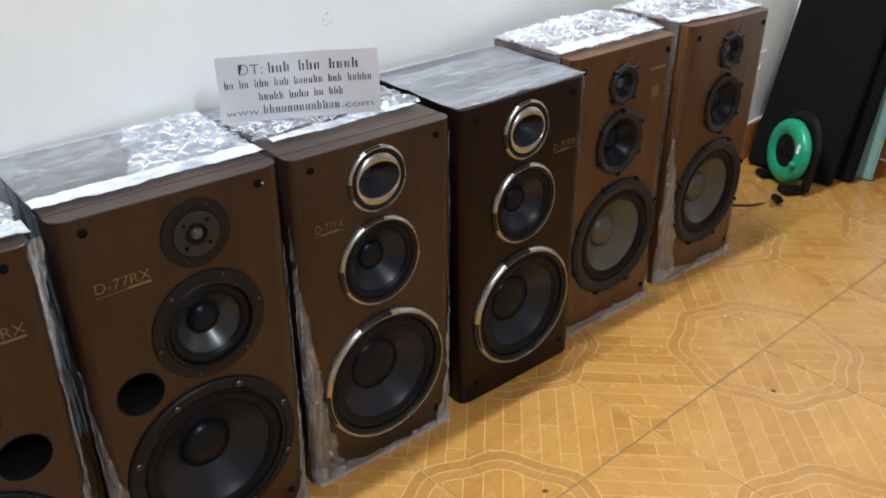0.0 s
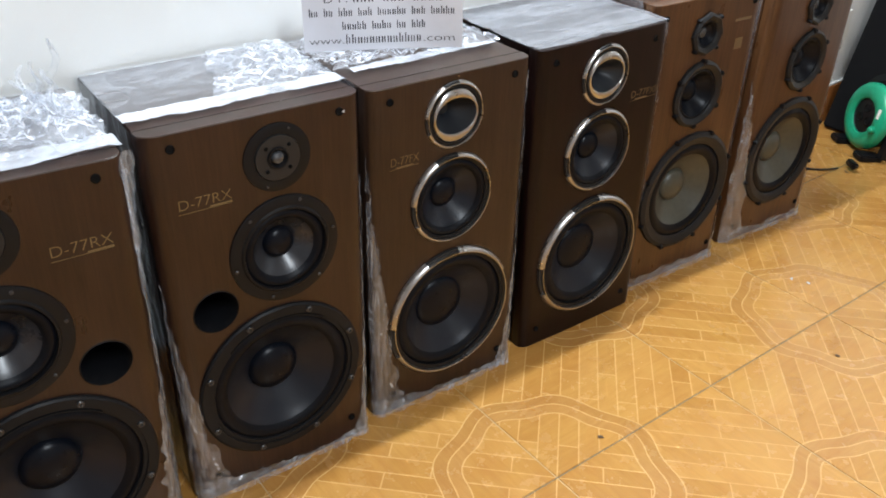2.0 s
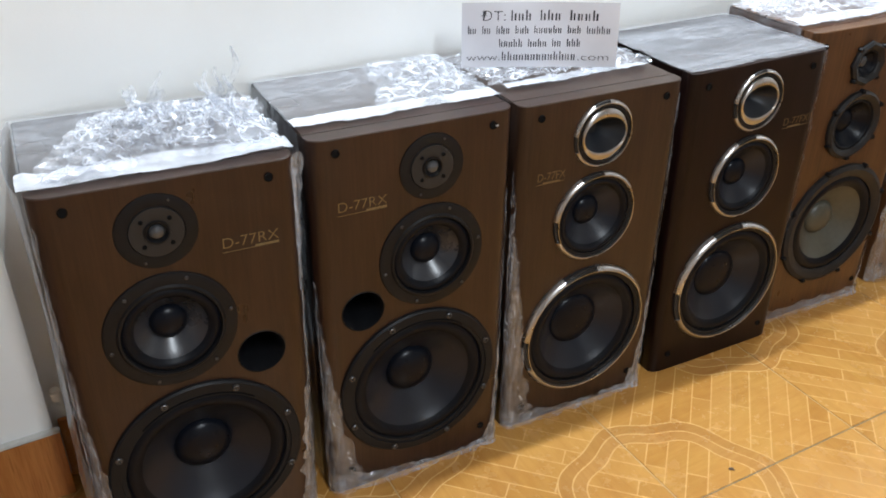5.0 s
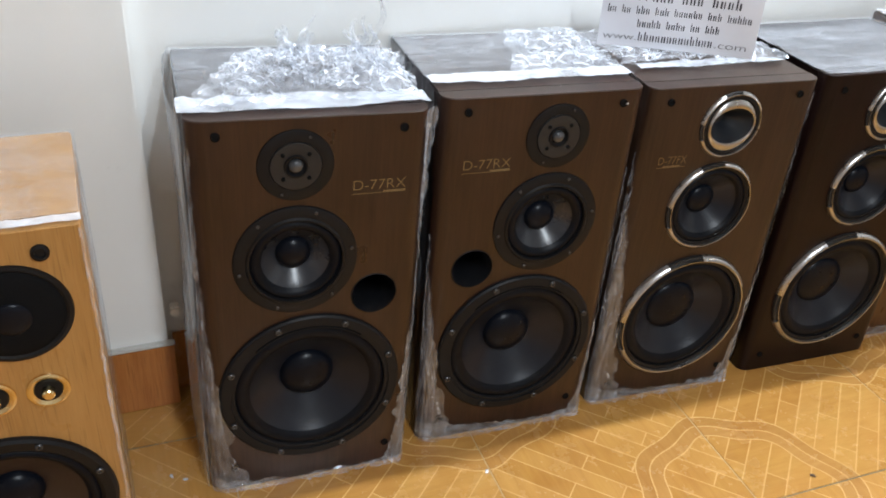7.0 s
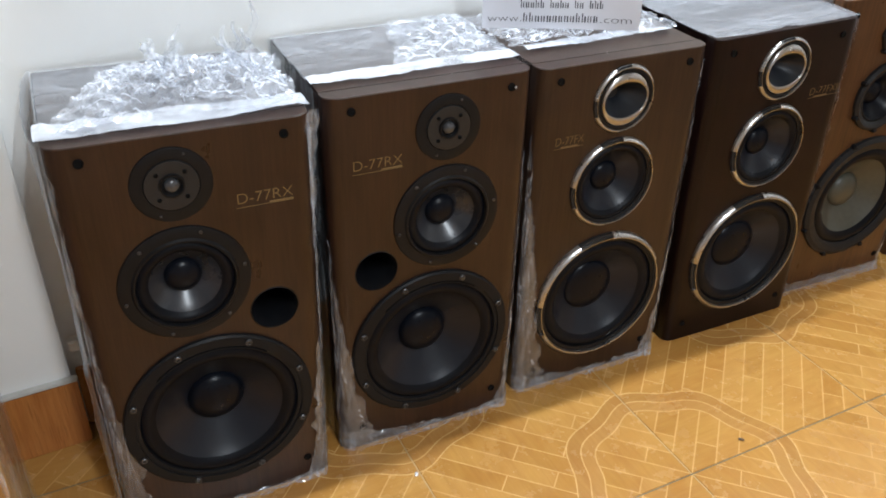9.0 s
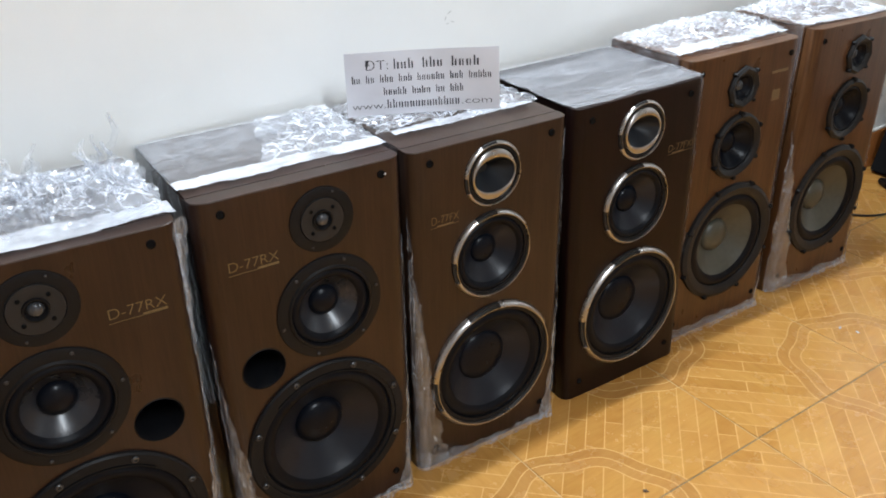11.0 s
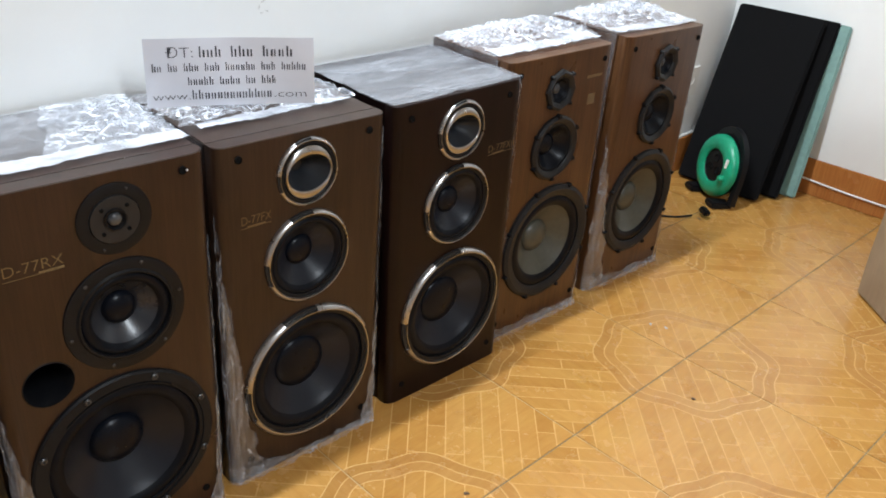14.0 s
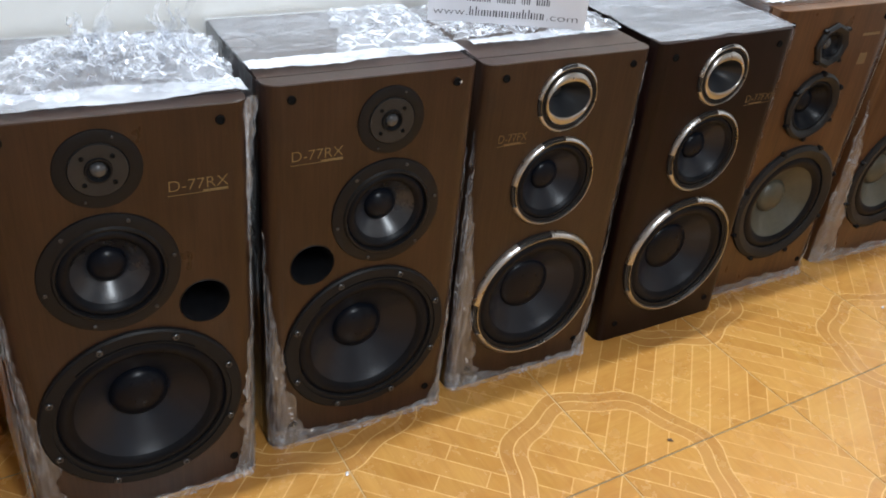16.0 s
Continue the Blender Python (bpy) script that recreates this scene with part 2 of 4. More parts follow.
CAP = plain("satin_black_dust_cap", (0.0040, 0.0052, 0.0088), 0.3, vary=0.06, bumpy=0.0, spec=0.15)
BROWN_CONE = plain("brown_paper_cone", (0.034, 0.019, 0.013), 0.5, scale=90)
OLIVE = plain("olive_grey_cone", (0.062, 0.06, 0.045), 0.42, vary=0.2, scale=90)
PLATE = plain("dark_grey_metal_faceplate", (0.019, 0.019, 0.020), 0.45, 0.1, spec=0.35)
CHROME = plain("polished_metal_ring", (0.47, 0.46, 0.455), 0.29, 1.0, vary=0.05, bumpy=0.02)
HORN = plain("grey_black_horn", (0.016, 0.018, 0.022), 0.33, vary=0.06, bumpy=0.0, spec=0.5)
DOME = plain("bright_metal_dome", (0.07, 0.073, 0.08), 0.16, 0.4, bumpy=0)
SCREW = plain("blackened_steel_screw", (0.075, 0.075, 0.078), 0.35, 0.7)
# shade inside holes and slots, painted as near-black on shallow parts
HOLE_SHADE = plain("hole_shade_black", (0.006, 0.006, 0.006), 0.9, spec=0.1)
GOLD = plain("pale_gold_lettering", (0.2, 0.15, 0.075), 0.45, 0.3)
FADED = plain("faded_gold_print", (0.165, 0.11, 0.052), 0.45, 0.2)
BRASS = plain("gold_trim_ring", (0.78, 0.62, 0.34), 0.25, 1.0, vary=0.06, bumpy=0.0)
PAPER = plain("white_printer_paper", (0.62, 0.63, 0.69), 0.7, vary=0.02, bumpy=0.03)
INK = plain("black_printer_ink", (0.03, 0.03, 0.04), 0.7)
CLOTH = plain("black_grille_cloth", (0.0055, 0.0055, 0.006), 0.95, vary=0.3, scale=300, bumpy=0.3, spec=0.1)
TEAL = plain("grey_teal_board", (0.2, 0.34, 0.31), 0.5)
GREEN = plain("green_moulded_plastic", (0.006, 0.27, 0.14), 0.32)
SOCKET = plain("white_socket_plastic", (0.78, 0.77, 0.73), 0.35, vary=0.04)
CRUMB = plain("dark_brown_crumb", (0.09, 0.05, 0.025), 0.8)
CARD = cardboard_material()
TAPE = plain("tan_packing_tape", (0.42, 0.31, 0.18), 0.3)
FILM = film_material("clear_stretch_film", 0.02, 0.09, 0.25)
FILM_FLAT = film_material("taut_stretch_film", 0.05, 0.15, 0.38, 30, 0.22, (0.22, 1, 1), 12, 0.5)
FILM_TAUT = film_material("diagonally_stretched_film", 0.06, 0.14, 0.34, 34, 0.2, (0.08, 1, 1), 40, 0.3, 0.06)
FILM_TOP = film_material("crinkled_stretch_film", 0.05, 0.2, 1.0, 34, 0.12, (1, 1, 1), 0, 0.5, 0.06, 28)
FILM_MILK = film_material("bunched_stretch_film", 0.10, 0.32, 1.0, 30, 0.12, (1, 1, 1), 0, 0.5, 0.06, 32)
FILM_WISP = film_material("loose_stretch_film", 0.10, 0.34, 0.7, 60, 0.12, (1, 1, 0.25), 0, 0.4)
FILM_WHITE = film_material("layered_stretch_film", 0.25, 0.72, 0.8, 40, 0.18)
FILM_SIDE = film_material("milky_side_film", 0.2, 0.42, 0.4, 30, 0.14, (1, 1, 0.2), 0, 0.5)
# near-opaque white for the glints laid on film folds
FILM_GLINT = film_material("white_film_glint", 0.6, 0.95, 0.8, 40, 0.18)
FILM_HEM = film_material("gathered_stretch_film", 0.04, 0.2, 0.7, 55, 0.1, (1, 1, 1), 0, 0.5, 0.1, 50)
FILM_EDGE = film_material("torn_stretch_film", 0.015, 0.08, 0.42, 48, 0.1, (1, 1, 0.1), 0, 0.4, 0.06)


# ---- mesh helpers ----
def mesh_of(name, bm, material, smooth=True):
    bmesh.ops.recalc_face_normals(bm, faces=bm.faces[:])
    me = bpy.data.meshes.new(name)
    bm.to_mesh(me)
    bm.free()
    me.materials.append(material)
    if smooth:
        for p in me.polygons:
            p.use_smooth = True
        me.set_sharp_from_angle(angle=radians(35))
    return me


def part(name, bm, material, parent, label="", smooth=True):
    ob = new(name, mesh_of(name, bm, material, smooth) if isinstance(bm, bmesh.types.BMesh) else bm)
    ob.parent = parent
    if label:
        tagged(ob, label)
    return ob


def thing(name, m, label, category, group="", kind=""):
    ob = new(name)
    ob.empty_display_size = 0.05
    ob.matrix_world = m
    return tagged(ob, label, category, group, kind)


def box(x0, x1, y0, y1, z0, z1, bevel=0.0, bm=None):
    bm = bm or bmesh.new()
    g = bmesh.ops.create_cube(bm, size=1)
    for v in g["verts"]:
        v.co = Vector(((x0 + x1) / 2 + v.co.x * (x1 - x0), (y0 + y1) / 2 + v.co.y * (y1 - y0), (z0 + z1) / 2 + v.co.z * (z1 - z0)))
    if bevel:
        es = list({e for v in g["verts"] for e in v.link_edges})
        bmesh.ops.bevel(bm, geom=es, offset=bevel, segments=2, affect="EDGES", clamp_overlap=True)
    return bm


def lathe(profile, n=56, at=(0, 0), a0=0.0, a1=360.0, bm=None, y=0.0):
    """Turns (radius, height) pairs round the axis that points out of a speaker's front (towards -y)."""
    bm = bm or bmesh.new()
    full = abs(a1 - a0) >= 359.9
    steps = n if full else max(3, int(n * (a1 - a0) / 360))
    rings = []
    for r, hgt in profile:
        if r < 1e-5:
            rings.append([bm.verts.new((at[0], y - hgt, at[1]))])
            continue
        row = []
        for i in range(steps if full else steps + 1):
            a = radians(a0 + (a1 - a0) * i / steps)
            row.append(bm.verts.new((at[0] + r * math.cos(a), y - hgt, at[1] + r * math.sin(a))))
        rings.append(row)
    for p, q in zip(rings, rings[1:]):
        m = max(len(p), len(q))
        for i in range(m if full else m - 1):
            j = (i + 1) % m
            vs = [p[i % len(p)], p[j % len(p)], q[j % len(q)], q[i % len(q)]]
            vs = list(dict.fromkeys(vs))
            if len(vs) > 2:
                bm.faces.new(vs)
    if not full:
        for k in (0, -1):
            loop = [r[k] for r in rings]
            if len(loop) > 2:
                bm.faces.new(loop)
    return bm


def text_mesh(body, height, material, width=None, extrude=0.0002, thin=0.022):
    cu = bpy.data.curves.new("lettering", "FONT")
    cu.body, cu.size, cu.extrude, cu.offset = body, height * 1.38, extrude, -height * thin
    ob = bpy.data.objects.new("lettering", cu)
    scene.collection.objects.link(ob)
    dg = bpy.context.evaluated_depsgraph_get()
    me = bpy.data.meshes.new_from_object(ob.evaluated_get(dg))
    bpy.data.objects.remove(ob)
    bpy.data.curves.remove(cu)
    xs = [v.co.x for v in me.vertices]
    k = width / (max(xs) - min(xs)) if width else 1.0
    x0 = min(xs)
    for v in me.vertices:
        x, yy, z = v.co
        v.co = ((x - x0) * k, -z, yy)
    me.flip_normals()
    me.materials.clear()
    me.materials.append(material)
    return me


# ---- drivers, all round a centre on the front of a cabinet ----
def centred(name, parent, c, label=""):
    ob = new(name)
    ob.empty_display_size = 0.02
    ob.parent, ob.location = parent, (c[0], 0, c[1])
    return ob


SCREWS = {}


def screws(parent, count, radius, size, first=22.5, rise=0.008, material=None):
    if size not in SCREWS:
        bm = lathe([(size, 0), (size, size * 0.5), (size * 0.75, size * 0.75), (size * 0.45, size * 0.75), (size * 0.4, size * 0.3), (0, size * 0.3)], 12)
        SCREWS[size] = mesh_of("screw", bm, material or SCREW)
    for i in range(count):
        a = radians(first + 360 * i / count)
        s = part("screw", SCREWS[size], None, parent)
        s.location = (radius * math.cos(a), -rise, radius * math.sin(a))


def bowl(r0, h0, r1, h1, curve=0.3, n=7):
    return [(r0 + (r1 - r0) * t, h0 + (h1 - h0) * (t ** (1 - curve))) for t in [i / n for i in range(n + 1)]]


def dome(r, h0, h1, n=7):
    return [(r * math.cos(math.pi / 2 * i / n), h0 + (h1 - h0) * math.sin(math.pi / 2 * i / n)) for i in range(n + 1)]


def roll(r0, r1, h0, h1, up, n=8):
    return [(r0 + (r1 - r0) * i / n, h0 + (h1 - h0) * i / n + up * math.sin(math.pi * i / n)) for i in range(n + 1)]


def motor(owner, rin, depth, rcap, cone, caprise=0.024, surround=0.018, capmat=None):
    """Surround, cone and dust cap inside a frame of inner radius rin."""
    rc = rin - surround
    part("surround", lathe(roll(rin + 0.003, rc, -0.002, -0.003, 0.007)), RUBBER, owner)
    part("cone", lathe(bowl(rc + 0.001, -0.0035, rcap * 0.97, -depth, 0.12)), cone, owner)
    part("dust_cap", lathe(dome(rcap, -depth + 0.001, -depth + caprise)), capmat or CAP, owner)


def rx_woofer(sp, c):
    o = part("woofer", lathe([(0.166, 0), (0.1655, 0.005), (0.162, 0.008), (0.146, 0.009), (0.1455, 0.006), (0.1385, 0.006), (0.137, 0.003), (0.137, -0.006)]), FRAME, sp, "black long-throw woofer in a screwed metal frame")
    o.location = (c[0], 0, c[1])
    motor(o, 0.137, 0.048, 0.05, CONE, 0.024, 0.026)
    part("frame_rib", lathe([(0.1435, 0.006), (0.143, 0.010), (0.141, 0.010), (0.1405, 0.006)], 72, a0=52, a1=133), FRAME, o)
    screws(o, 8, 0.154, 0.0062)
    return o


def rx_midrange(sp, c):
    o = part("midrange", lathe([(0.104, 0), (0.103, 0.003), (0.098, 0.0045), (0.084, 0.0045), (0.081, 0.008), (0.078, 0.008), (0.076, 0.003), (0.076, -0.006)]), BLACK, sp, "midrange driver with a grey satin cone")
    o.location = (c[0], 0, c[1])
    motor(o, 0.076, 0.030, 0.030, MIDCONE, 0.018, 0.019)
    screws(o, 6, 0.095, 0.0032, 10, 0.004)
    return o


def rx_tweeter(sp, c):
    o = part("tweeter", lathe([(0.061, 0), (0.0605, 0.002), (0.058, 0.0028), (0.042, 0.0024), (0.041, 0.001), (0.04, 0.001)]), BLACK, sp, "dome tweeter on a dark metal plate")
    o.location = (c[0], 0, c[1])
    part("faceplate", lathe([(0.041, 0.001), (0.040, 0.0045), (0.036, 0.005), (0.021, 0.0035), (0.019, 0.0035)]), PLATE, o)
    part("collar", lathe([(0.0195, 0.003), (0.0185, 0.007), (0.0165, 0.007), (0.013, 0.001), (0.0115, 0.001)]), BLACK, o)
    part("tweeter_dome", lathe(dome(0.0118, 0.001, 0.0095)), DOME, o, "shiny metal dome")
    screws(o, 4, 0.029, 0.0034, 45, 0.004, HOLE_SHADE)
    screws(o, 2, 0.053, 0.0022, 65, 0.003)
    return o


def chrome_ring(o, r_out, r_in, rise, first=10, gap=30, n=96):
    """Four broad polished segments with dark notches between them, and a thin bright lip all round inside."""
    wide = r_out - r_in
    lip = r_in + 0.26 * wide
    for i in range(4):
        a = first + i * 90
        curve = [(r_out, 0.0), (r_out - 0.06 * wide, rise * 0.30), (r_out - 0.22 * wide, rise * 0.62), (r_out - 0.5 * wide, rise * 0.9), (lip, rise), (lip, 0.0)]
        part("trim_ring", lathe(curve, n, a0=a + gap / 2, a1=a + 90 - gap / 2), CHROME, o, "polished metal trim segment")
    part("trim_lip", lathe([(lip - 0.0001, rise * 0.4), (lip - 0.0001, rise * 1.02), (r_in + 0.1 * wide, rise * 0.98), (r_in, rise * 0.6), (r_in, 0.0)], 80), CHROME, o, "thin polished inner lip")
    part("trim_base", lathe([(r_out - 0.0006, 0), (r_out - 0.0014, rise * 0.45), (lip + 0.0002, rise * 0.5), (lip + 0.0002, 0)]), PLATE, o)


def oval(profile, n=64):
    """Lofts (half width, half height, rise) rings round the axis out of a speaker's front."""
    bm = bmesh.new()
    rows = [[bm.verts.new((rx * math.cos(2 * math.pi * i / n), -rise, rz * math.sin(2 * math.pi * i / n))) for i in range(n)] for rx, rz, rise in profile]
    for p, q in zip(rows, rows[1:]):
        for i in range(n):
            bm.faces.new((p[i], p[(i + 1) % n], q[(i + 1) % n], q[i]))
    return bm, rows


def fx_tweeter(sp, c):
    o = part("tweeter", lathe([(0.0625, 0), (0.062, 0.004), (0.0555, 0.0045), (0.0525, 0.002), (0.052, 0.0)]), BLACK, sp, "horn-loaded tweeter with polished rings")
    o.location = (c[0], 0, c[1])
    chrome_ring(o, 0.0685, 0.0615, 0.007)
    bm, rows = oval([(0.0528, 0.0528, 0.0015), (0.0524, 0.0522, 0.0048), (0.0514, 0.0490, 0.0072), (0.0502, 0.0445, 0.0088), (0.0490, 0.0395, 0.0092), (0.0480, 0.0365, 0.0080), (0.0474, 0.0355, 0.0060)])
    part("horn_ring", bm, CHROME, o, "polished horn ring with an oval mouth")
    bm, rows = oval([(0.0476, 0.0357, 0.0066), (0.0450, 0.0330, 0.0010), (0.0390, 0.0270, -0.0100), (0.0300, 0.0200, -0.0220), (0.0180, 0.0140, -0.0330), (0.0130, 0.0130, -0.0400)])
    bm.faces.new(rows[-1])
    part("horn_throat", bm, HORN, o, "grey-black horn throat")
    return o


def fx_midrange(sp, c):
    o = part("midrange", lathe([(0.0915, 0.001), (0.0905, 0.005), (0.083, 0.003), (0.082, -0.006)]), BLACK, sp, "midrange driver in a polished ring")
    o.location = (c[0], 0, c[1])
    chrome_ring(o, 0.0985, 0.0895, 0.010)
    motor(o, 0.082, 0.032, 0.031, CONE, 0.014, 0.016)
    return o


def fx_woofer(sp, c):
    o = part("woofer", lathe([(0.1475, 0.001), (0.1465, 0.006), (0.136, 0.005), (0.134, -0.008)]), BLACK, sp, "black woofer in a polished ring")
    o.location = (c[0], 0, c[1])
    chrome_ring(o, 0.157, 0.1450, 0.013)
    motor(o, 0.134, 0.042, 0.060, CONE, 0.014, 0.026)
    return o


LUGS = {}


def lugs(o, count, radius, size, first, rise=0.006):
    if size not in LUGS:
        LUGS[size] = mesh_of("bolt", lathe([(size, -rise), (size, size * 0.9), (size * 0.8, size * 1.2), (size * 0.4, size * 1.2), (size * 0.35, size * 0.7), (0, size * 0.7)], 12), BLACK)
    for i in range(count):
        a = radians(first + 360 * i / count)
        s = part("bolt", LUGS[size], None, o)
        s.location = (radius * math.cos(a), -rise, radius * math.sin(a))


def old_driver(sp, name, c, r, rim, depth, cap, nlug, first, cone, capmat, label, sides=56, roll_width=0.0):
    o = part(name, lathe([(r, 0), (r * 0.99, 0.007), (r - rim * 0.35, 0.012), (r - rim * 0.8, 0.009), (r - rim, 0.004), (r - rim, -0.006)], sides), OLD_FRAME, sp, label)
    o.location = (c[0], 0, c[1])
    motor(o, r - rim, depth, cap, cone, cap * 0.5, roll_width or max(0.006, rim * 0.5), capmat)
    lugs(o, nlug, r - 0.001, 0.0062 if r > 0.07 else 0.005, first)
    return o


def port_tube(sp, c, r=0.042):
    o = part("bass_port", lathe([(r, 0), (r - 0.002, 0.001), (r - 0.004, -0.004), (r - 0.005, -0.05), (r - 0.006, -0.13), (0, -0.13)]), BLACK, sp, "round black bass port")
    o.location = (c[0], 0, c[1])
    return o


# ---- stretch film ----
def crumple(p, seed, scale):
    q = Vector(p) * scale + Vector((seed * 7.3, seed * 3.1, seed * 5.7))
    a = 1 - abs(noise.noise(q)) * 2.2
    b = 1 - abs(noise.noise(q * 2.3 + Vector((9, 4, 1)))) * 2.2
    c = 1 - abs(noise.noise(q * 4.9 + Vector((2, 7, 5)))) * 2.2
    return 0.48 * a + 0.34 * b + 0.18 * c


def film_top(sp, w, d0, d1, h, seed, rough, base=0.0015, name="film_sheet", mat=None, x0=None, x1=None, step=0.0036, skew=0.0, sharp=0):
    """Film over the top of a cabinet; rough(x, y) gives the height of its crumples."""
    x0 = -w / 2 - 0.002 if x0 is None else x0
    x1 = w / 2 + 0.002 if x1 is None else x1
    nx, ny = max(8, int((x1 - x0) / step)), max(4, int((d1 - d0) / step))
    bm = bmesh.new()
    grid = []
    for j in range(ny + 1):
        row = []
        for i in range(nx + 1):
            left = x0 + (skew * j / ny + 0.012 * noise.noise((j * 0.12, seed, 5)) if skew else 0.0)
            x, y = left + (x1 - left) * i / nx, d0 + (d1 - d0) * j / ny
            if j == 0:
                y += 0.006 * noise.noise((x * 9, seed, 0)) + 0.003 * noise.noise((x * 45, seed, 2))
            a = rough(x, y)
            z = h + base + max(0.0, a * (0.3 + crumple((x, y, 0), seed, 23)))
            sx, sy = a * 0.5 * noise.noise((x * 30, y * 30, seed)), a * 0.5 * noise.noise((x * 30, y * 30, seed + 9))
            if sharp:
                sx, sy, z = sx + 0.004 * noise.cell((i, j, seed)), sy + 0.004 * noise.cell((i, j, seed + 3)), z + sharp * a * noise.cell((i, j, seed + 6))
            row.append(bm.verts.new((x + sx, y + sy, z)))
        grid.append(row)
    for j in range(ny):
        for i in range(nx):
            bm.faces.new((grid[j][i], grid[j][i + 1], grid[j + 1][i + 1], grid[j + 1][i]))
    return part(name, bm, mat or FILM_TOP, sp, "", sharp == 0)


def film_glints(sp, h, seed, rough, count, x0, x1, y0, y1):
    """Thin white slivers, painted glints on the folds of crumpled film, running every way."""
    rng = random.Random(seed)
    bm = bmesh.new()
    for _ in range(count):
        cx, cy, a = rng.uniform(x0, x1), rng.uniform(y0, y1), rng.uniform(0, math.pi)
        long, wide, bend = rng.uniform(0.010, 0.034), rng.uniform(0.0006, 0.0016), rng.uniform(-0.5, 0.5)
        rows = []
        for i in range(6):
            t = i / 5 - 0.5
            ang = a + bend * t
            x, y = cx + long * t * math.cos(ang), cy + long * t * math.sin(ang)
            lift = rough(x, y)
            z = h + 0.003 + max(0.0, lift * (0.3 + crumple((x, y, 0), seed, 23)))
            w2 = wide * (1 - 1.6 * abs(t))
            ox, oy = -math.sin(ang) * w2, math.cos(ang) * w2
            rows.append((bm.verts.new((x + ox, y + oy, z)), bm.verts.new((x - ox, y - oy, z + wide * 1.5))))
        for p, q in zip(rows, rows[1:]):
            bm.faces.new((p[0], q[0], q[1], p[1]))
    return tagged(part("film_crease", bm, FILM_GLINT, sp), kind="stuff")


def film_band(sp, w, y0, y1, h, seed, rise=0.004):
    return film_top(sp, w, y0, y1, h, seed, lambda x, y: rise * (0.6 + noise.noise((x * 6, y * 20, seed))), 0.004, "film_fold", FILM_WHITE)


def film_tuft(sp, at, height, width, seed):
    """A few thin, twisted ribbons of loose film that stand up from one place."""
    rng = random.Random(seed)
    bm = bmesh.new()
    for k in range(6):
        n, m = 5, 22
        tall = height * (1.0 if k == 0 else rng.uniform(0.35, 0.8))
        wide = width * rng.uniform(0.2, 0.46)
        sway, turn, lean = rng.uniform(-0.5, 0.5), rng.uniform(0, 6.3), rng.uniform(-0.45, 0.45)
        bx, by = at[0] + rng.uniform(-0.3, 0.3) * width, at[1] + rng.uniform(-0.25, 0.25) * width
        grid = []
        for j in range(m + 1):
            t = j / m
            cx = bx + tall * (lean * t + 0.16 * math.sin(t * 5 + turn))
            cy = by + tall * (sway * t * 0.5 + 0.1 * math.cos(t * 4 + turn))
            a = turn + t * 2.6 + 0.7 * noise.noise((t * 4, k, seed))
            wd = wide * (1.25 - 0.85 * t) * (1 + 0.5 * noise.noise((t * 7, k + 3, seed)))
            row = []
            for i in range(n + 1):
                q = i / n - 0.5
                fold = wd * 0.3 * math.sin(q * 9 + t * 6)
                row.append(bm.verts.new((cx + q * wd * math.cos(a) - fold * math.sin(a), cy + q * wd * math.sin(a) + fold * math.cos(a), at[2] + t * tall + 0.15 * wd * noise.noise((q * 5, t * 9, seed)))))
            grid.append(row)
        for j in range(m):
            for i in range(n):
                bm.faces.new((grid[j][i], grid[j][i + 1], grid[j + 1][i + 1], grid[j + 1][i]))
    return part("film_tuft", bm, FILM_WISP, sp)


def film_border(sp, start, end, inward, widths, seed, lift=0.004):
    """A torn strip of film on the front, from start to end (x, z), reaching inward by widths (at even steps)."""
    bm = bmesh.new()
    s0, s1, inn = Vector(start), Vector(end), Vector(inward)
    length = (s1 - s0).length
    n, m = max(12, int(length / 0.006)), 9
    grid = []
    for i in range(n + 1):
        t = i / n
        f = t * (len(widths) - 1)
        k = min(int(f), len(widths) - 2)
        wd = widths[k] + (widths[k + 1] - widths[k]) * (f - k)
        wd = max(0.0008, wd * (1 + 0.6 * noise.noise((t * length * 15, seed, 0)) + 0.22 * noise.noise((t * length * 55, seed, 3))))
        base = s0.lerp(s1, t)
        row = []
        for j in range(m + 1):
            q = j / m
            p = base + inn * ((wd * q if j < m else wd * (m - 1) / m + min(0.003, wd * 0.2)) - 0.002)
            along, across = t * length, wd * q
            ridge = 1 - abs(noise.noise((along * 22, across * 120 + 0.25 * along * 60, seed))) * 2
            hgt = lift * (0.15 + 0.95 * max(0, ridge)) * (1.15 - 0.6 * q) + 0.006 * max(0, noise.noise((p.x * 25, p.y * 25, seed + 4))) + (0.0035 if j == m else 0)
            jig = 0.003 * noise.noise((p.x * 45, p.y * 45, seed + 8))
            row.append(bm.verts.new((p.x + jig, front_depth(sp, p.x) - 0.0012 - hgt, max(0.001, p.y + jig))))
        grid.append(row)
    for i in range(n):
        for j in range(m):
            f = bm.faces.new((grid[i][j], grid[i + 1][j], grid[i + 1][j + 1], grid[i][j + 1]))
            f.material_index = 1 if j == m - 1 and noise.noise((i * 0.21, seed, 6)) > 0.0 or noise.noise((i * 0.16, j * 0.9, seed + 2)) > 0.38 else 0
    o = part("film_edge", bm, FILM_EDGE, sp)
    o.data.materials.append(FILM_HEM)
    return o


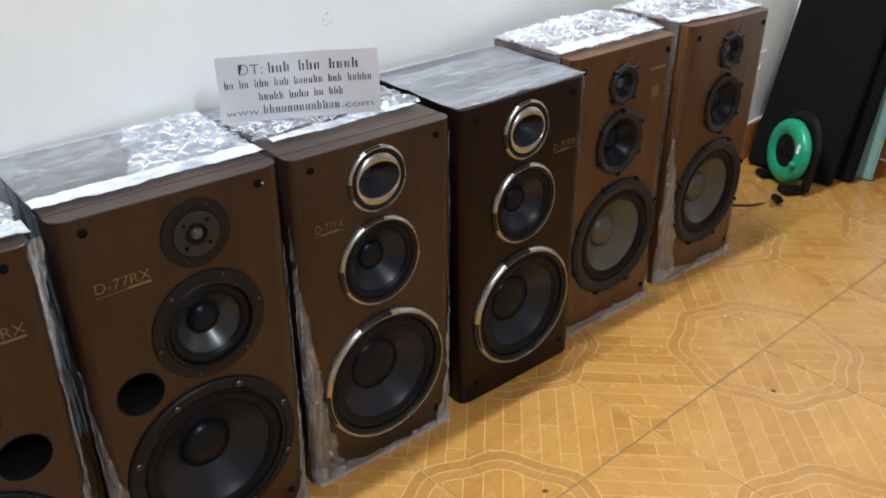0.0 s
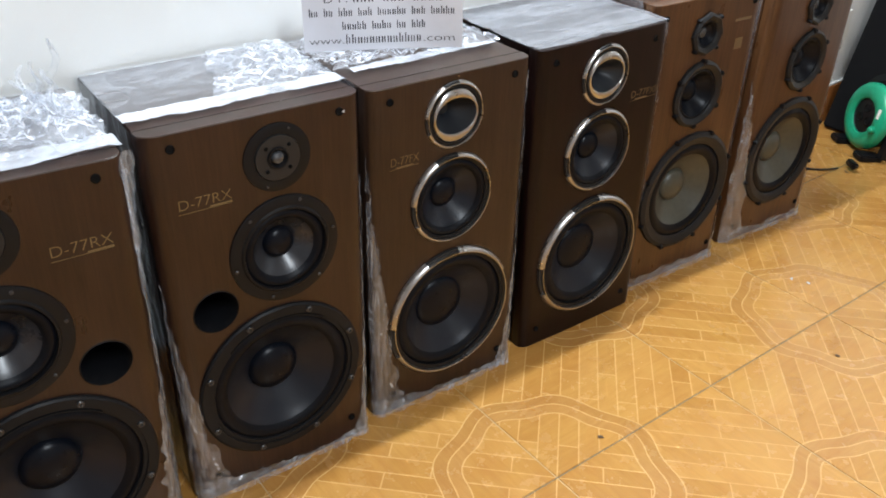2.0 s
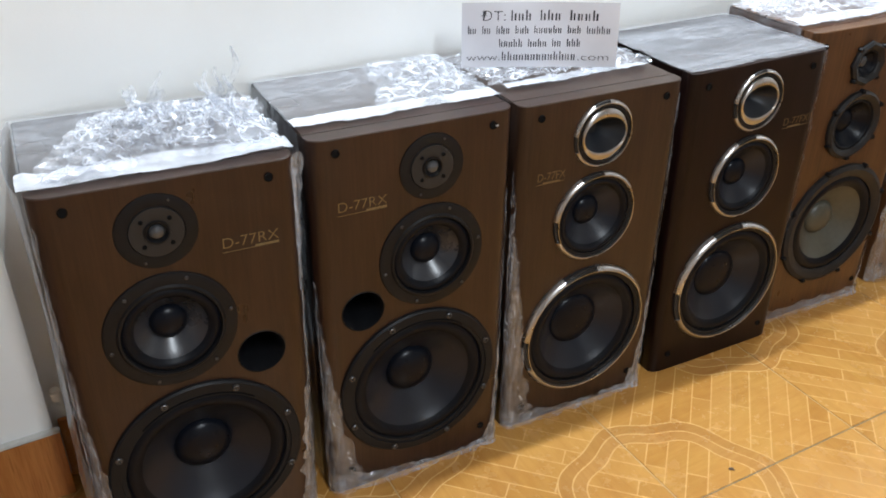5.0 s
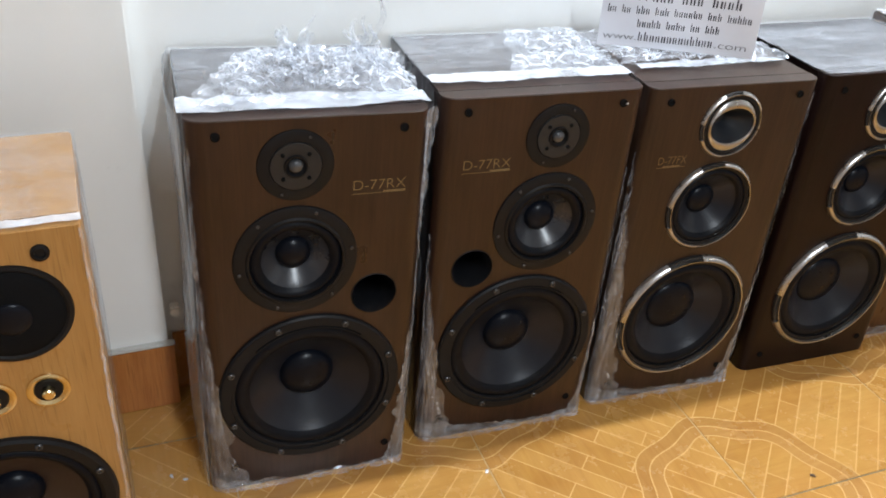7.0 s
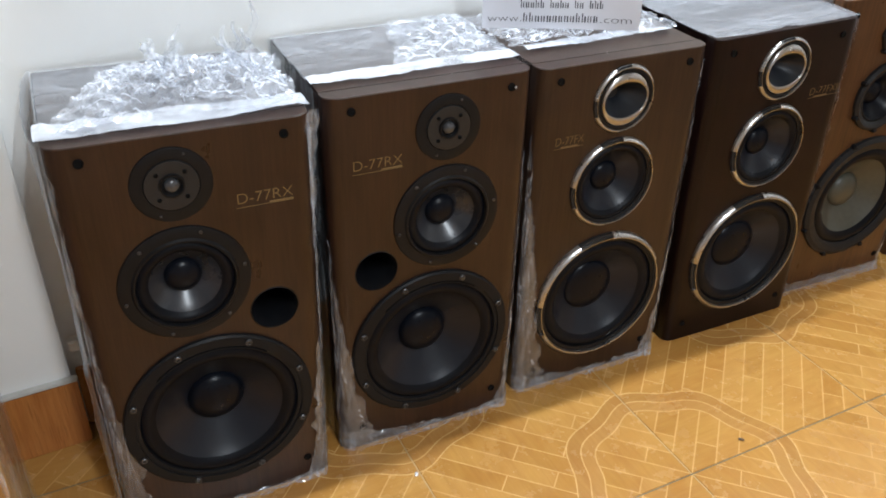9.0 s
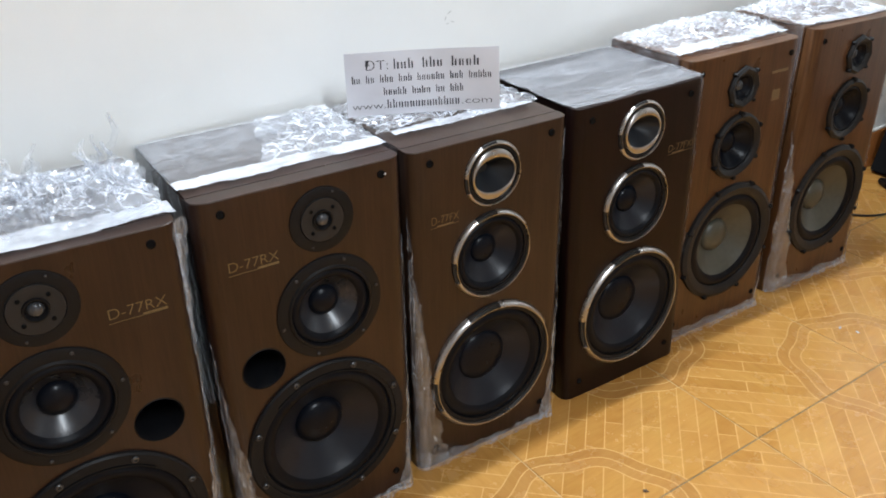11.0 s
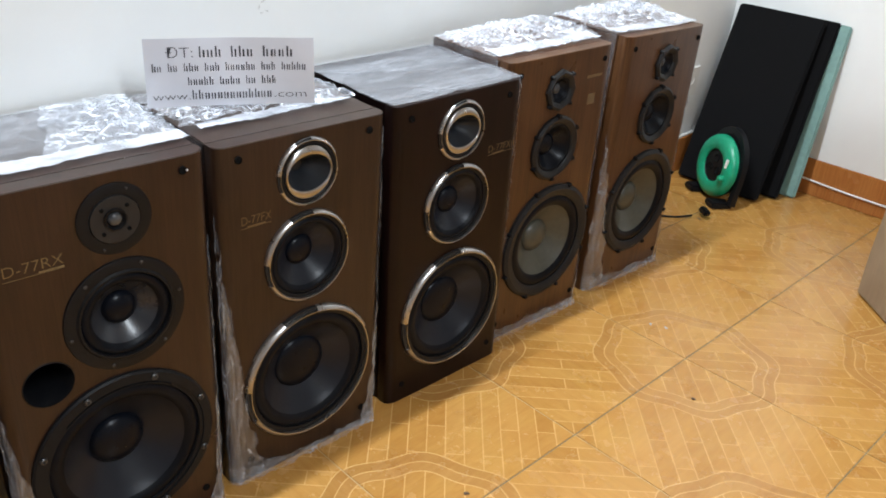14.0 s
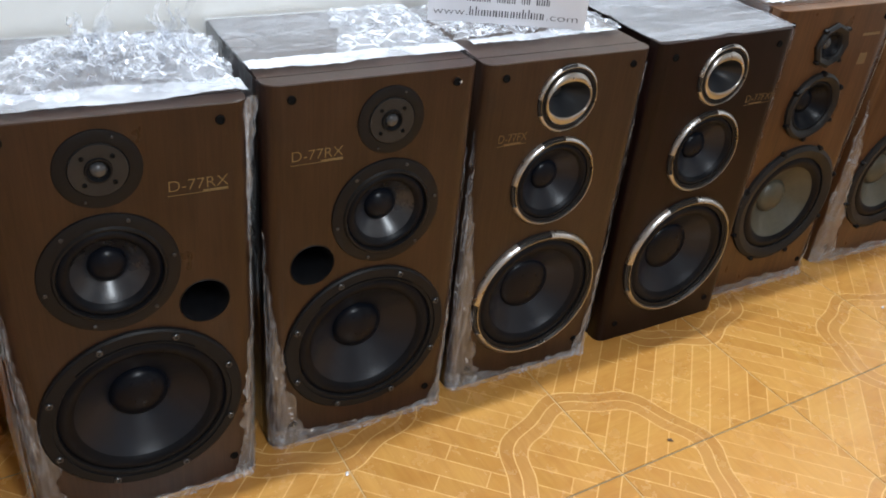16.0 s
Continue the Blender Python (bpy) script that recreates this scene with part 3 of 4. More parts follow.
def film_side(sp, x, d, h, seed, y0=0.0, mat=None, bulge_by=0.0):
    bm = bmesh.new()
    n, m = 34, 60
    grid = []
    for j in range(m + 1):
        row = []
        for i in range(n + 1):
            y, z = y0 + (d - y0) * i / n, 0.002 + (h + 0.002) * j / m
            off = 0.002 + 0.004 * max(0, crumple((y, z * 0.3, 0), seed, 14)) + bulge_by * math.sqrt(max(0, math.sin(math.pi * i / n))) * (0.75 + 0.25 * math.sin(z * 9))
            row.append(bm.verts.new((x + math.copysign(off, x), y, z)))
        grid.append(row)
    for j in range(m):
        for i in range(n):
            bm.faces.new((grid[j][i], grid[j][i + 1], grid[j + 1][i + 1], grid[j + 1][i]))
    return part("film_side", bm, mat or FILM, sp)


# ---- cabinets ----
def plan_outline(w, d0, d1, c, n=4):
    """Plan of a cabinet slice from d0 to d1; the front edges are rounded off by c when d0 is the front."""
    pts = []
    if c:
        for i in range(n + 1):
            a = math.pi / 2 * i / n
            pts.append((-w / 2 + c * (1 - math.sin(a)) * 1.0, d0 + 0.62 * c * (1 - math.cos(a))))
        pts = pts[::-1]
        pts = [(-w / 2, d1)] + pts
        pts = pts + [(-x, y) for x, y in reversed(pts)]
    else:
        pts = [(-w / 2, d1), (-w / 2, d0), (w / 2, d0), (w / 2, d1)]
    return pts


SHAPES = {}


def front_depth(sp, x):
    """How far the rounded front edge has turned back at x."""
    w, c = SHAPES[sp.name]
    k = min(1.0, max(0.0, (abs(x) - (w / 2 - c)) / c))
    return 0.72 * c * (1 - math.sqrt(1 - k * k))


def cabinet(sp, w, h, d, wood, holes, seam=0.036, c=0.03):
    """Front baffle with real driver openings, and the carcass behind a fine seam."""
    # baffle
    SHAPES[sp.name] = (w, c)
    bm = bmesh.new()
    wf, e = w / 2 - c, 0.0015
    outline = [(-wf, e), (wf, e), (wf, h - e), (-wf, h - e)]
    edges = []

    def loop(pts):
        vs = [bm.verts.new((x, 0, z)) for x, z in pts]
        for a, b in zip(vs, vs[1:] + vs[:1]):
            edges.append(bm.edges.new((a, b)))
        return vs

    out = loop(outline)
    for (cx, cz), r in holes:
        loop([(cx + r * math.cos(2 * math.pi * i / 48), cz + r * math.sin(2 * math.pi * i / 48)) for i in range(48)])
    bmesh.ops.triangle_fill(bm, edges=edges, use_beauty=True)
    # rounded sides and the top and bottom of the baffle
    n = 6
    side = [(-wf - c * math.sin(math.pi / 2 * i / n), 0.72 * c * (1 - math.cos(math.pi / 2 * i / n))) for i in range(n + 1)] + [(-w / 2, seam)]
    for s in (1, -1):
        lo = [bm.verts.new((s * x, y, e)) for x, y in side]
        hi = [bm.verts.new((s * x, y, h - e)) for x, y in side]
        for i in range(len(side) - 1):
            bm.faces.new((lo[i], lo[i + 1], hi[i + 1], hi[i]))
    for z, zz in ((h - e, h), (e, 0)):
        ring = [(s * x, y) for s, seq in ((1, side[::-1]), (-1, side)) for x, y in seq]
        a = [bm.verts.new((x, y, z)) for x, y in ring]
        b = [bm.verts.new((x * 0.996, y + e if y < seam else y, zz)) for x, y in ring]
        for i in range(len(ring) - 1):
            bm.faces.new((a[i], a[i + 1], b[i + 1], b[i]))
        bm.faces.new(b)
    bmesh.ops.remove_doubles(bm, verts=bm.verts[:], dist=1e-5)
    part("baffle", bm, wood, sp, "", True)
    # carcass, open to the front behind the baffle
    bm = bmesh.new()
    g = 0.0018
    x0, x1, y0, y1 = -w / 2, w / 2, seam + g, d
    vs = {}
    for i, x in enumerate((x0, x1)):
        for j, y in enumerate((y0, y1)):
            for k, z in enumerate((0, h)):
                vs[i, j, k] = bm.verts.new((x, y, z))
    for f in (((0, 0, 0), (0, 1, 0), (0, 1, 1), (0, 0, 1)), ((1, 0, 0), (1, 1, 0), (1, 1, 1), (1, 0, 1)), ((0, 1, 0), (1, 1, 0), (1, 1, 1), (0, 1, 1)), ((0, 0, 1), (1, 0, 1), (1, 1, 1), (0, 1, 1)), ((0, 0, 0), (1, 0, 0), (1, 1, 0), (0, 1, 0))):
        bm.faces.new([vs[k] for k in f])
    bmesh.ops.bevel(bm, geom=[e2 for e2 in bm.edges if len(e2.link_faces) == 2], offset=0.0025, segments=2, affect="EDGES")
    part("carcass", bm, wood, sp, "", True)


def grille_holes(sp, xs, zs):
    for z in zs:
        for x in xs:
            bm = lathe([(0.0075, 0.0), (0.0072, 0.0022), (0.0052, 0.0024), (0.0045, 0.0006), (0, 0.0006)], 16)
            o = part("grille_socket", bm, HOLE_SHADE, sp)
            o.location = (x, -0.0004, z)


def badge(sp, body, x0, z0, width, height, bar, gilt=None):
    """Gold lettering with a rule below it; the maker's mark is a plain bar."""
    gilt = gilt or GOLD
    o = part("lettering", text_mesh(body, height, gilt, width), None, sp)
    o.location = (x0, -0.0006, z0)
    part("badge_rule", box(x0 - 0.002, x0 + width, -0.0006, 0.0004, z0 - 0.0072, z0 - 0.0065), gilt, sp)
    part("badge_bar", box(x0 + bar[0], x0 + bar[1], -0.0007, 0.0004, z0 - 0.0058, z0 - 0.0032), gilt, sp)


def rx_speaker(m, mirror, label):
    w, h, d = 0.380, 0.763, 0.325
    sp = thing("floor_speaker", m, label, "speaker", "row of wrapped speakers")
    s = mirror
    tw, mid, wo, po = (-0.027 * s, 0.683), (-0.028 * s, 0.508), (-0.002 * s, 0.2275), (0.109 * s, 0.423)
    cabinet(sp, w, h, d, RX_WOOD, [(tw, 0.045), (mid, 0.09), (wo, 0.152), (po, 0.0405)], c=0.03)
    rx_tweeter(sp, tw), rx_midrange(sp, mid), rx_woofer(sp, wo), port_tube(sp, po)
    grille_holes(sp, (-0.146, 0.146), (0.738, 0.055))
    badge(sp, "D-77RX", 0.066 if s > 0 else -0.146, 0.631, 0.088, 0.019, (0.05, 0.088))
    return sp, w, h, d


def fx_speaker(m, wood, label, words, tx, tw_, h):
    w, d = 0.376, 0.325
    sp = thing("floor_speaker", m, label, "speaker", "row of wrapped speakers")
    tw, mid, wo = (0.0, 0.670), (-0.001, 0.493), (0.003, 0.216)
    cabinet(sp, w, h, d, wood, [(tw, 0.05), (mid, 0.086), (wo, 0.142)], c=0.028)
    fx_tweeter(sp, tw), fx_midrange(sp, mid), fx_woofer(sp, wo)
    grille_holes(sp, (-0.144, 0.144), (0.724, 0.05))
    badge(sp, words, tx, 0.596, tw_, 0.0175, (0.012, 0.05), FADED)
    return sp, w, h, d


def old_speaker(m, label, mark):
    w, h, d = 0.384, 0.778, 0.275
    sp = thing("floor_speaker", m, label, "speaker", "row of wrapped speakers")
    tw, mid, wo = ((-0.008, 0.687), (-0.004, 0.534), (0.013, 0.258)) if mark else ((0.008, 0.687), (0.008, 0.534), (0.006, 0.258))
    cabinet(sp, w, h, d, OLD_WOOD, [(tw, 0.044), (mid, 0.078), (wo, 0.15)], c=0.03)
    old_driver(sp, "tweeter", tw, 0.054, 0.02, 0.012, 0.014, 4, 45, CAP, DOME, "small tweeter in a black bolted frame", 8)
    old_driver(sp, "midrange", mid, 0.086, 0.022, 0.03, 0.028, 6, 30, CAP, CAP, "midrange driver in a black bolted frame")
    old_driver(sp, "woofer", wo, 0.167, 0.034, 0.045, 0.046, 8, 22.5, OLIVE, OLIVE, "woofer with an olive-grey cone in a grey bolted frame", 56, 0.03)
    grille_holes(sp, (-0.156, 0.156), (0.744, 0.05))
    if mark:
        part("badge_bar", box(0.095, 0.155, -0.0006, 0.0004, 0.700, 0.707), FADED, sp)
        part("badge_plate", box(0.108, 0.136, -0.0006, 0.0004, 0.628, 0.656), FADED, sp)
    return sp, w, h, d


# ---- room ----
def room_box(name, x0, x1, y0, y1, z0, z1, material, label, bevel=0.0):
    """A block of the setting, given in the room's own axes (x along the back wall)."""
    ob = new(name, mesh_of(name, box(x0, x1, y0, y1, z0, z1, bevel), material, bool(bevel)))
    ob.matrix_world = ROOM
    return tagged(ob, label, "", "", "structure")


BACK, FAR, NEAR, LEFT, TOP = 0.722, 1.953, -4.2, -4.4, 2.85
room_box("wall_north", LEFT - 0.15, FAR + 0.15, BACK, BACK + 0.15, 0, TOP, WALL, "white painted wall behind the speakers")
room_box("wall_east", FAR, FAR + 0.15, NEAR, BACK, 0, TOP, WALL, "white painted end wall")
# unseen walls and ceiling, added to close the room and bounce light
room_box("wall_south", LEFT, FAR + 0.15, NEAR - 0.15, NEAR, 0, TOP, BOUNCE_WALL, "unseen off-white wall added to bounce light")
room_box("wall_west", LEFT - 0.15, LEFT, NEAR - 0.15, BACK, 0, TOP, BOUNCE_WALL, "unseen off-white wall added to bounce light")
room_box("ceiling", LEFT - 0.15, FAR + 0.15, NEAR - 0.15, BACK + 0.15, TOP, TOP + 0.12, BOUNCE_CEILING, "unseen pale grey ceiling added to bounce light")
# pilaster that stands out beside the row, with its skirting
room_box("pillar", -2.35, -1.543, 0.672, BACK - 0.002, 0, TOP, WALL, "white painted pillar standing out of the wall", 0.006)
SK = 0.148
room_box("baseboard", -1.532, FAR - 0.0115, BACK - 0.011, BACK - 0.0005, 0.001, SK, SKIRT, "orange-brown tiled skirting", 0.002)
room_box("baseboard", FAR - 0.011, FAR - 0.0005, NEAR + 0.01, BACK - 0.012, 0.001, SK, SKIRT, "orange-brown tiled skirting", 0.002)
room_box("baseboard", -2.36, -1.533, 0.660, 0.671, 0.001, 0.160, SKIRT, "orange-brown tiled skirting round the pillar", 0.002)
room_box("trim", 0.75, FAR - 0.012, BACK - 0.0085, BACK - 0.0006, SK + 0.0005, SK + 0.011, SOCKET, "white caulk line along the top of the skirting", 0.002)
room_box("trim", -2.36, -1.531, 0.656, 0.6715, 0.1605, 0.168, CEMENT, "grey cement lip on the skirting", 0.002)


# ---- scuffs on the wall ----
SCUFF = plain("faint_grey_scuff", (0.62, 0.62, 0.60), 0.7)
for x, z, wide, high, tilt in ((-0.337, 0.899, 0.012, 0.003, 25), (-0.347, 0.888, 0.003, 0.012, -15), (-0.327, 0.878, 0.009, 0.003, -20), (-0.341, 0.8755, 0.008, 0.003, 10), (-0.591, 0.974, 0.005, 0.004, 30), (-0.404, 0.951, 0.004, 0.005, 0)):
    bm = bmesh.new()
    rim = []
    for i in range(14):
        a = 2 * math.pi * i / 14
        k = 0.5 * (1 + 0.7 * noise.noise((x * 50 + math.cos(a), math.sin(a), z * 50)))
        u, w = wide * k * math.cos(a), high * k * math.sin(a)
        ct, st = math.cos(radians(tilt)), math.sin(radians(tilt))
        rim.append((x + u * ct - w * st, z + u * st + w * ct))
    top = [bm.verts.new((px, BACK - 0.0004, pz)) for px, pz in rim]
    low = [bm.verts.new((px, BACK + 0.001, pz)) for px, pz in rim]
    bm.faces.new(top)
    for i in range(14):
        bm.faces.new((top[i], top[(i + 1) % 14], low[(i + 1) % 14], low[i]))
    ob = new("wall_scuff", mesh_of("wall_scuff", bm, SCUFF, False))
    ob.matrix_world = ROOM
    tagged(ob, "faint grey scuff on the white wall", "", "", "structure")

# ---- floor ----
floor = thing("floor", TILING, "orange parquet-print glazed floor tiles", "floor", "", "structure")
bm = box(LEFT - 0.3, FAR + 0.3, NEAR - 0.3, BACK + 0.3, -0.08, -0.0012)
part("tile_bed", bm, PALE_GROUT, floor, "", False)
for j in range(math.floor(NEAR / TILE), math.ceil(BACK / TILE) + 1):
    part("grout_line", box(LEFT, FAR, j * TILE - 0.0010, j * TILE + 0.0010, -0.006, -0.0006), DARK_GROUT, floor, "", False)


# ---- the row of speakers ----
def stand(x, y, yaw=0.0, lean=0.0):
    return Matrix.Translation((x, y, 0)) @ Matrix.Rotation(radians(yaw), 4, "Z") @ Matrix.Rotation(radians(lean), 4, "Y")


def bulge(x, y, cx, cy, rx, ry):
    return math.exp(-((x - cx) / rx) ** 2 - ((y - cy) / ry) ** 2)


# first of the row, with loose film gathered on top
sp, w, h, d = rx_speaker(stand(0.078, 1.1735, 0, 0.8), 1, "brown walnut speaker with loose crumpled stretch film on top")
film_top(sp, w, 0.05, d, h, 9, lambda x, y: 0.0012, 0.001, "film_sheet", FILM_FLAT, None, None, 0.012)
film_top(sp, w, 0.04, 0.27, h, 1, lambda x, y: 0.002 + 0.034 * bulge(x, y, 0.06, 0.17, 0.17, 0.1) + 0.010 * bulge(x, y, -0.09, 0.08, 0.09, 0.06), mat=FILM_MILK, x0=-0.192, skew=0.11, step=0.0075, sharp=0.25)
film_glints(sp, h, 1, lambda x, y: 0.002 + 0.034 * bulge(x, y, 0.06, 0.17, 0.17, 0.1), 190, -0.11, 0.18, 0.06, 0.26)
film_band(sp, w + 0.01, 0.024, 0.078, h, 2, 0.005)
film_tuft(sp, (0.02, 0.22, h + 0.015), 0.075, 0.075, 3)
film_tuft(sp, (0.125, 0.22, h + 0.015), 0.095, 0.06, 5)
film_tuft(sp, (0.155, 0.16, h + 0.01), 0.05, 0.07, 8)
film_side(sp, -w / 2, d, h, 4, 0.012, FILM_SIDE, 0.017)
film_side(sp, w / 2, d, h, 6, 0.02)
film_border(sp, (-w / 2, 0.0), (-w / 2, 0.72), (1, 0), (0.06, 0.05, 0.028, 0.012, 0.008, 0.006, 0.006), 1)
film_border(sp, (-w / 2, 0.0), (w / 2, 0.0), (0, 1), (0.045, 0.022, 0.016, 0.016, 0.02, 0.03), 2, 0.011)
film_border(sp, (w / 2 - 0.004, 0.52), (w / 2 - 0.004, 0.762), (1, 0), (0.003, 0.007, 0.012, 0.012, 0.018, 0.026), 7)
film_border(sp, (w / 2, 0.0), (w / 2, 0.76), (-1, 0), (0.04, 0.034, 0.016, 0.008, 0.006, 0.007, 0.012), 3)

sp, w, h, d = rx_speaker(stand(0.4973, 1.2065, 0.15, 0.2), -1, "brown walnut speaker with a folded film band on top")
film_top(sp, w, 0.075, d, h, 19, lambda x, y: 0.0015, 0.001, "film_sheet", FILM_FLAT, None, None, 0.012)
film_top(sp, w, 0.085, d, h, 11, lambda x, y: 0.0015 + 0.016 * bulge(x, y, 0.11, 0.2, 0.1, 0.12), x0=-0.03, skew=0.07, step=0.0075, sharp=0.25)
film_glints(sp, h, 11, lambda x, y: 0.0015 + 0.016 * bulge(x, y, 0.11, 0.2, 0.1, 0.12), 80, 0.03, 0.18, 0.1, 0.31)
film_band(sp, w, 0.058, 0.098, h, 12, 0.005)
film_side(sp, -w / 2, d, h, 13, 0.04)
film_side(sp, w / 2, d, h, 14, 0.04)
part("plastic_chip", box(0.1505, 0.1555, -0.003, 0.0, 0.735, 0.7395, 0.001), PAPER, sp, "white chip of broken grille peg")
film_border(sp, (-w / 2, 0.0), (-w / 2, 0.5), (1, 0), (0.08, 0.055, 0.03, 0.014, 0.005, 0.001), 11)
film_border(sp, (-w / 2, 0.0), (w / 2, 0.0), (0, 1), (0.055, 0.045, 0.03, 0.02, 0.022, 0.035), 12, 0.011)
film_border(sp, (w / 2, 0.0), (w / 2, 0.6), (-1, 0), (0.032, 0.018, 0.011, 0.006, 0.001), 13)

sp, w, h, d = fx_speaker(stand(0.902, 1.225), FX_WOOD, "warm walnut speaker with polished driver rings, film on top", "D-77FX", -0.143, 0.062, 0.751)
film_top(sp, w, 0.1, d, h, 21, lambda x, y: 0.003 + 0.021 * bulge(x, y, -0.03, 0.14, 0.2, 0.09), step=0.0075, sharp=0.25)
film_glints(sp, h, 21, lambda x, y: 0.003 + 0.021 * bulge(x, y, -0.03, 0.14, 0.2, 0.09), 80, -0.18, 0.16, 0.11, 0.3)
film_band(sp, w * 0.86, 0.088, 0.118, h, 22, 0.006)
film_side(sp, -w / 2, d, h, 23, 0.04)
film_border(sp, (-w / 2, 0.0), (-w / 2, 0.62), (1, 0), (0.075, 0.05, 0.036, 0.018, 0.006, 0.001), 21)
film_border(sp, (-w / 2, 0.0), (w / 2, 0.0), (0, 1), (0.05, 0.038, 0.026, 0.022, 0.026, 0.045), 22, 0.011)
film_border(sp, (w / 2, 0.0), (w / 2, 0.72), (-1, 0), (0.055, 0.026, 0.012, 0.007, 0.004, 0.001), 23, 0.006)

sp, w, h, d = fx_speaker(stand(1.3235, 1.2345, -0.5, -1.2), FX2_WOOD, "dark rosewood speaker with polished rings, taut film on top", "D-77FXII", 0.09, 0.082, 0.755)
film_top(sp, w, 0.006, d, h, 31, lambda x, y: 0.0007 + 0.0035 * abs(math.sin(11 * math.atan2(0.36 - y, x + 0.42))) ** 6, mat=FILM_TAUT)
film_border(sp, (w / 2, 0.3), (w / 2, 0.75), (-1, 0), (0.004, 0.006, 0.005, 0.01), 33)

sp, w, h, d = old_speaker(stand(1.707, 1.2815, -0.8, -0.7), "reddish walnut speaker with olive woofer cone, crumpled film on top", True)
film_top(sp, w, 0.05, d, h, 41, lambda x, y: 0.003 + 0.024 * bulge(x, y, 0.08, 0.17, 0.2, 0.12), mat=FILM_MILK, step=0.0075, sharp=0.25)
film_glints(sp, h, 41, lambda x, y: 0.003 + 0.024 * bulge(x, y, 0.08, 0.17, 0.2, 0.12), 90, -0.18, 0.18, 0.08, 0.26)
film_band(sp, w * 0.97, 0.042, 0.1, h, 42, 0.008)
film_side(sp, -w / 2, d, h, 43, 0.04)
film_border(sp, (-w / 2, 0.0), (-w / 2, 0.74), (1, 0), (0.035, 0.03, 0.014, 0.012, 0.014, 0.01, 0.006), 41, 0.006)
film_border(sp, (-w / 2, 0.0), (w / 2, 0.0), (0, 1), (0.045, 0.034, 0.034, 0.034, 0.03), 42, 0.011)
film_border(sp, (w / 2, 0.0), (w / 2, 0.77), (-1, 0), (0.03, 0.016, 0.008, 0.006, 0.008, 0.008), 43)

sp, w, h, d = old_speaker(stand(2.154, 1.2955, 0.3, 0.8), "reddish walnut speaker at the end of the row, film-wrapped", False)
film_top(sp, w, 0.04, d, h, 51, lambda x, y: 0.004 + 0.028 * bulge(x, y, 0.05, 0.2, 0.18, 0.1), mat=FILM_MILK, step=0.0075, sharp=0.25)
film_glints(sp, h, 51, lambda x, y: 0.004 + 0.028 * bulge(x, y, 0.05, 0.2, 0.18, 0.1), 90, -0.18, 0.18, 0.06, 0.26)
film_band(sp, w * 0.97, 0.03, 0.075, h, 52, 0.006)
film_tuft(sp, (0.13, 0.2, h + 0.01), 0.04, 0.06, 9)
film_side(sp, -w / 2, d, h, 53, 0.04)
film_border(sp, (-w / 2, 0.0), (-w / 2, 0.5), (1, 0), (0.08, 0.07, 0.045, 0.022, 0.007, 0.001), 51, 0.006)
film_border(sp, (-w / 2, 0.0), (w / 2, 0.0), (0, 1), (0.06, 0.04, 0.03, 0.03, 0.032), 52, 0.011)
film_border(sp, (w / 2, 0.0), (w / 2, 0.6), (-1, 0), (0.034, 0.015, 0.006, 0.001), 53)


# ---- pale speaker beyond the pillar ----
def pale_speaker(m):
    w, h, d = 0.31, 0.724, 0.285
    sp = thing("wooden_speaker", m, "pale maple speaker with gold-ringed controls, wrapped in film", "speaker")
    mid, wo = (0.057, 0.605), (0.002, 0.262)
    ka, kb = (0.079, 0.474), (0.012, 0.474)
    cabinet(sp, w, h, d, PALE_WOOD, [(mid, 0.064), (wo, 0.13)], 0.03, 0.006)
    o = part("midrange", lathe([(0.074, 0), (0.073, 0.003), (0.068, 0.004), (0.064, 0.002), (0.064, -0.006)]), BLACK, sp, "black dome midrange behind mesh")
    o.location = (mid[0], 0, mid[1])
    part("mesh", lathe(dome(0.065, 0.001, 0.012)), CLOTH, o)
    part("dome_cap", lathe(dome(0.024, 0.0115, 0.018)), CAP, o)
    for c in (ka, kb):
        k = part("level_control", lathe([(0.028, 0), (0.0275, 0.003), (0.024, 0.0042), (0.0185, 0.002), (0.018, 0)]), BRASS, sp, "gold-ringed level control")
        k.location = (c[0], 0, c[1])
        part("dial", lathe([(0.0185, 0.001), (0.017, 0.004), (0.009, 0.004), (0.0085, 0.001)], 32), BLACK, k)
        part("knob", lathe([(0.0085, 0.001), (0.0082, 0.013), (0.006, 0.015), (0, 0.015)], 24), BRASS, k)
    k = part("grille_socket", lathe([(0.0115, 0), (0.0112, 0.004), (0.0075, 0.005), (0.006, 0.002), (0, 0.002)], 24), BLACK, sp)
    k.location = (0.104, 0, 0.691)
    o = part("woofer", lathe([(0.142, 0), (0.141, 0.006), (0.136, 0.009), (0.122, 0.008), (0.116, 0.003), (0.116, -0.006)]), BLACK, sp, "woofer with a brown-black cone")
    o.location = (wo[0], 0, wo[1])
    motor(o, 0.116, 0.04, 0.04, BROWN_CONE, 0.022, 0.018)
    screws(o, 8, 0.13, 0.0055)
    film_top(sp, w, 0.006, d, h, 61, lambda x, y: 0.0018 + 0.003 * max(0, noise.noise((x * 14, y * 14, 2))), mat=FILM)
    film_band(sp, w, 0.002, 0.02, h, 62, 0.003)
    film_side(sp, w / 2, d, h, 63)
    film_border(sp, (w / 2, 0.0), (w / 2, 0.72), (-1, 0), (0.006, 0.004, 0.006, 0.004, 0.005), 64, 0.002)
    return sp


pale_speaker(stand(-0.395, 0.972, 4.0))


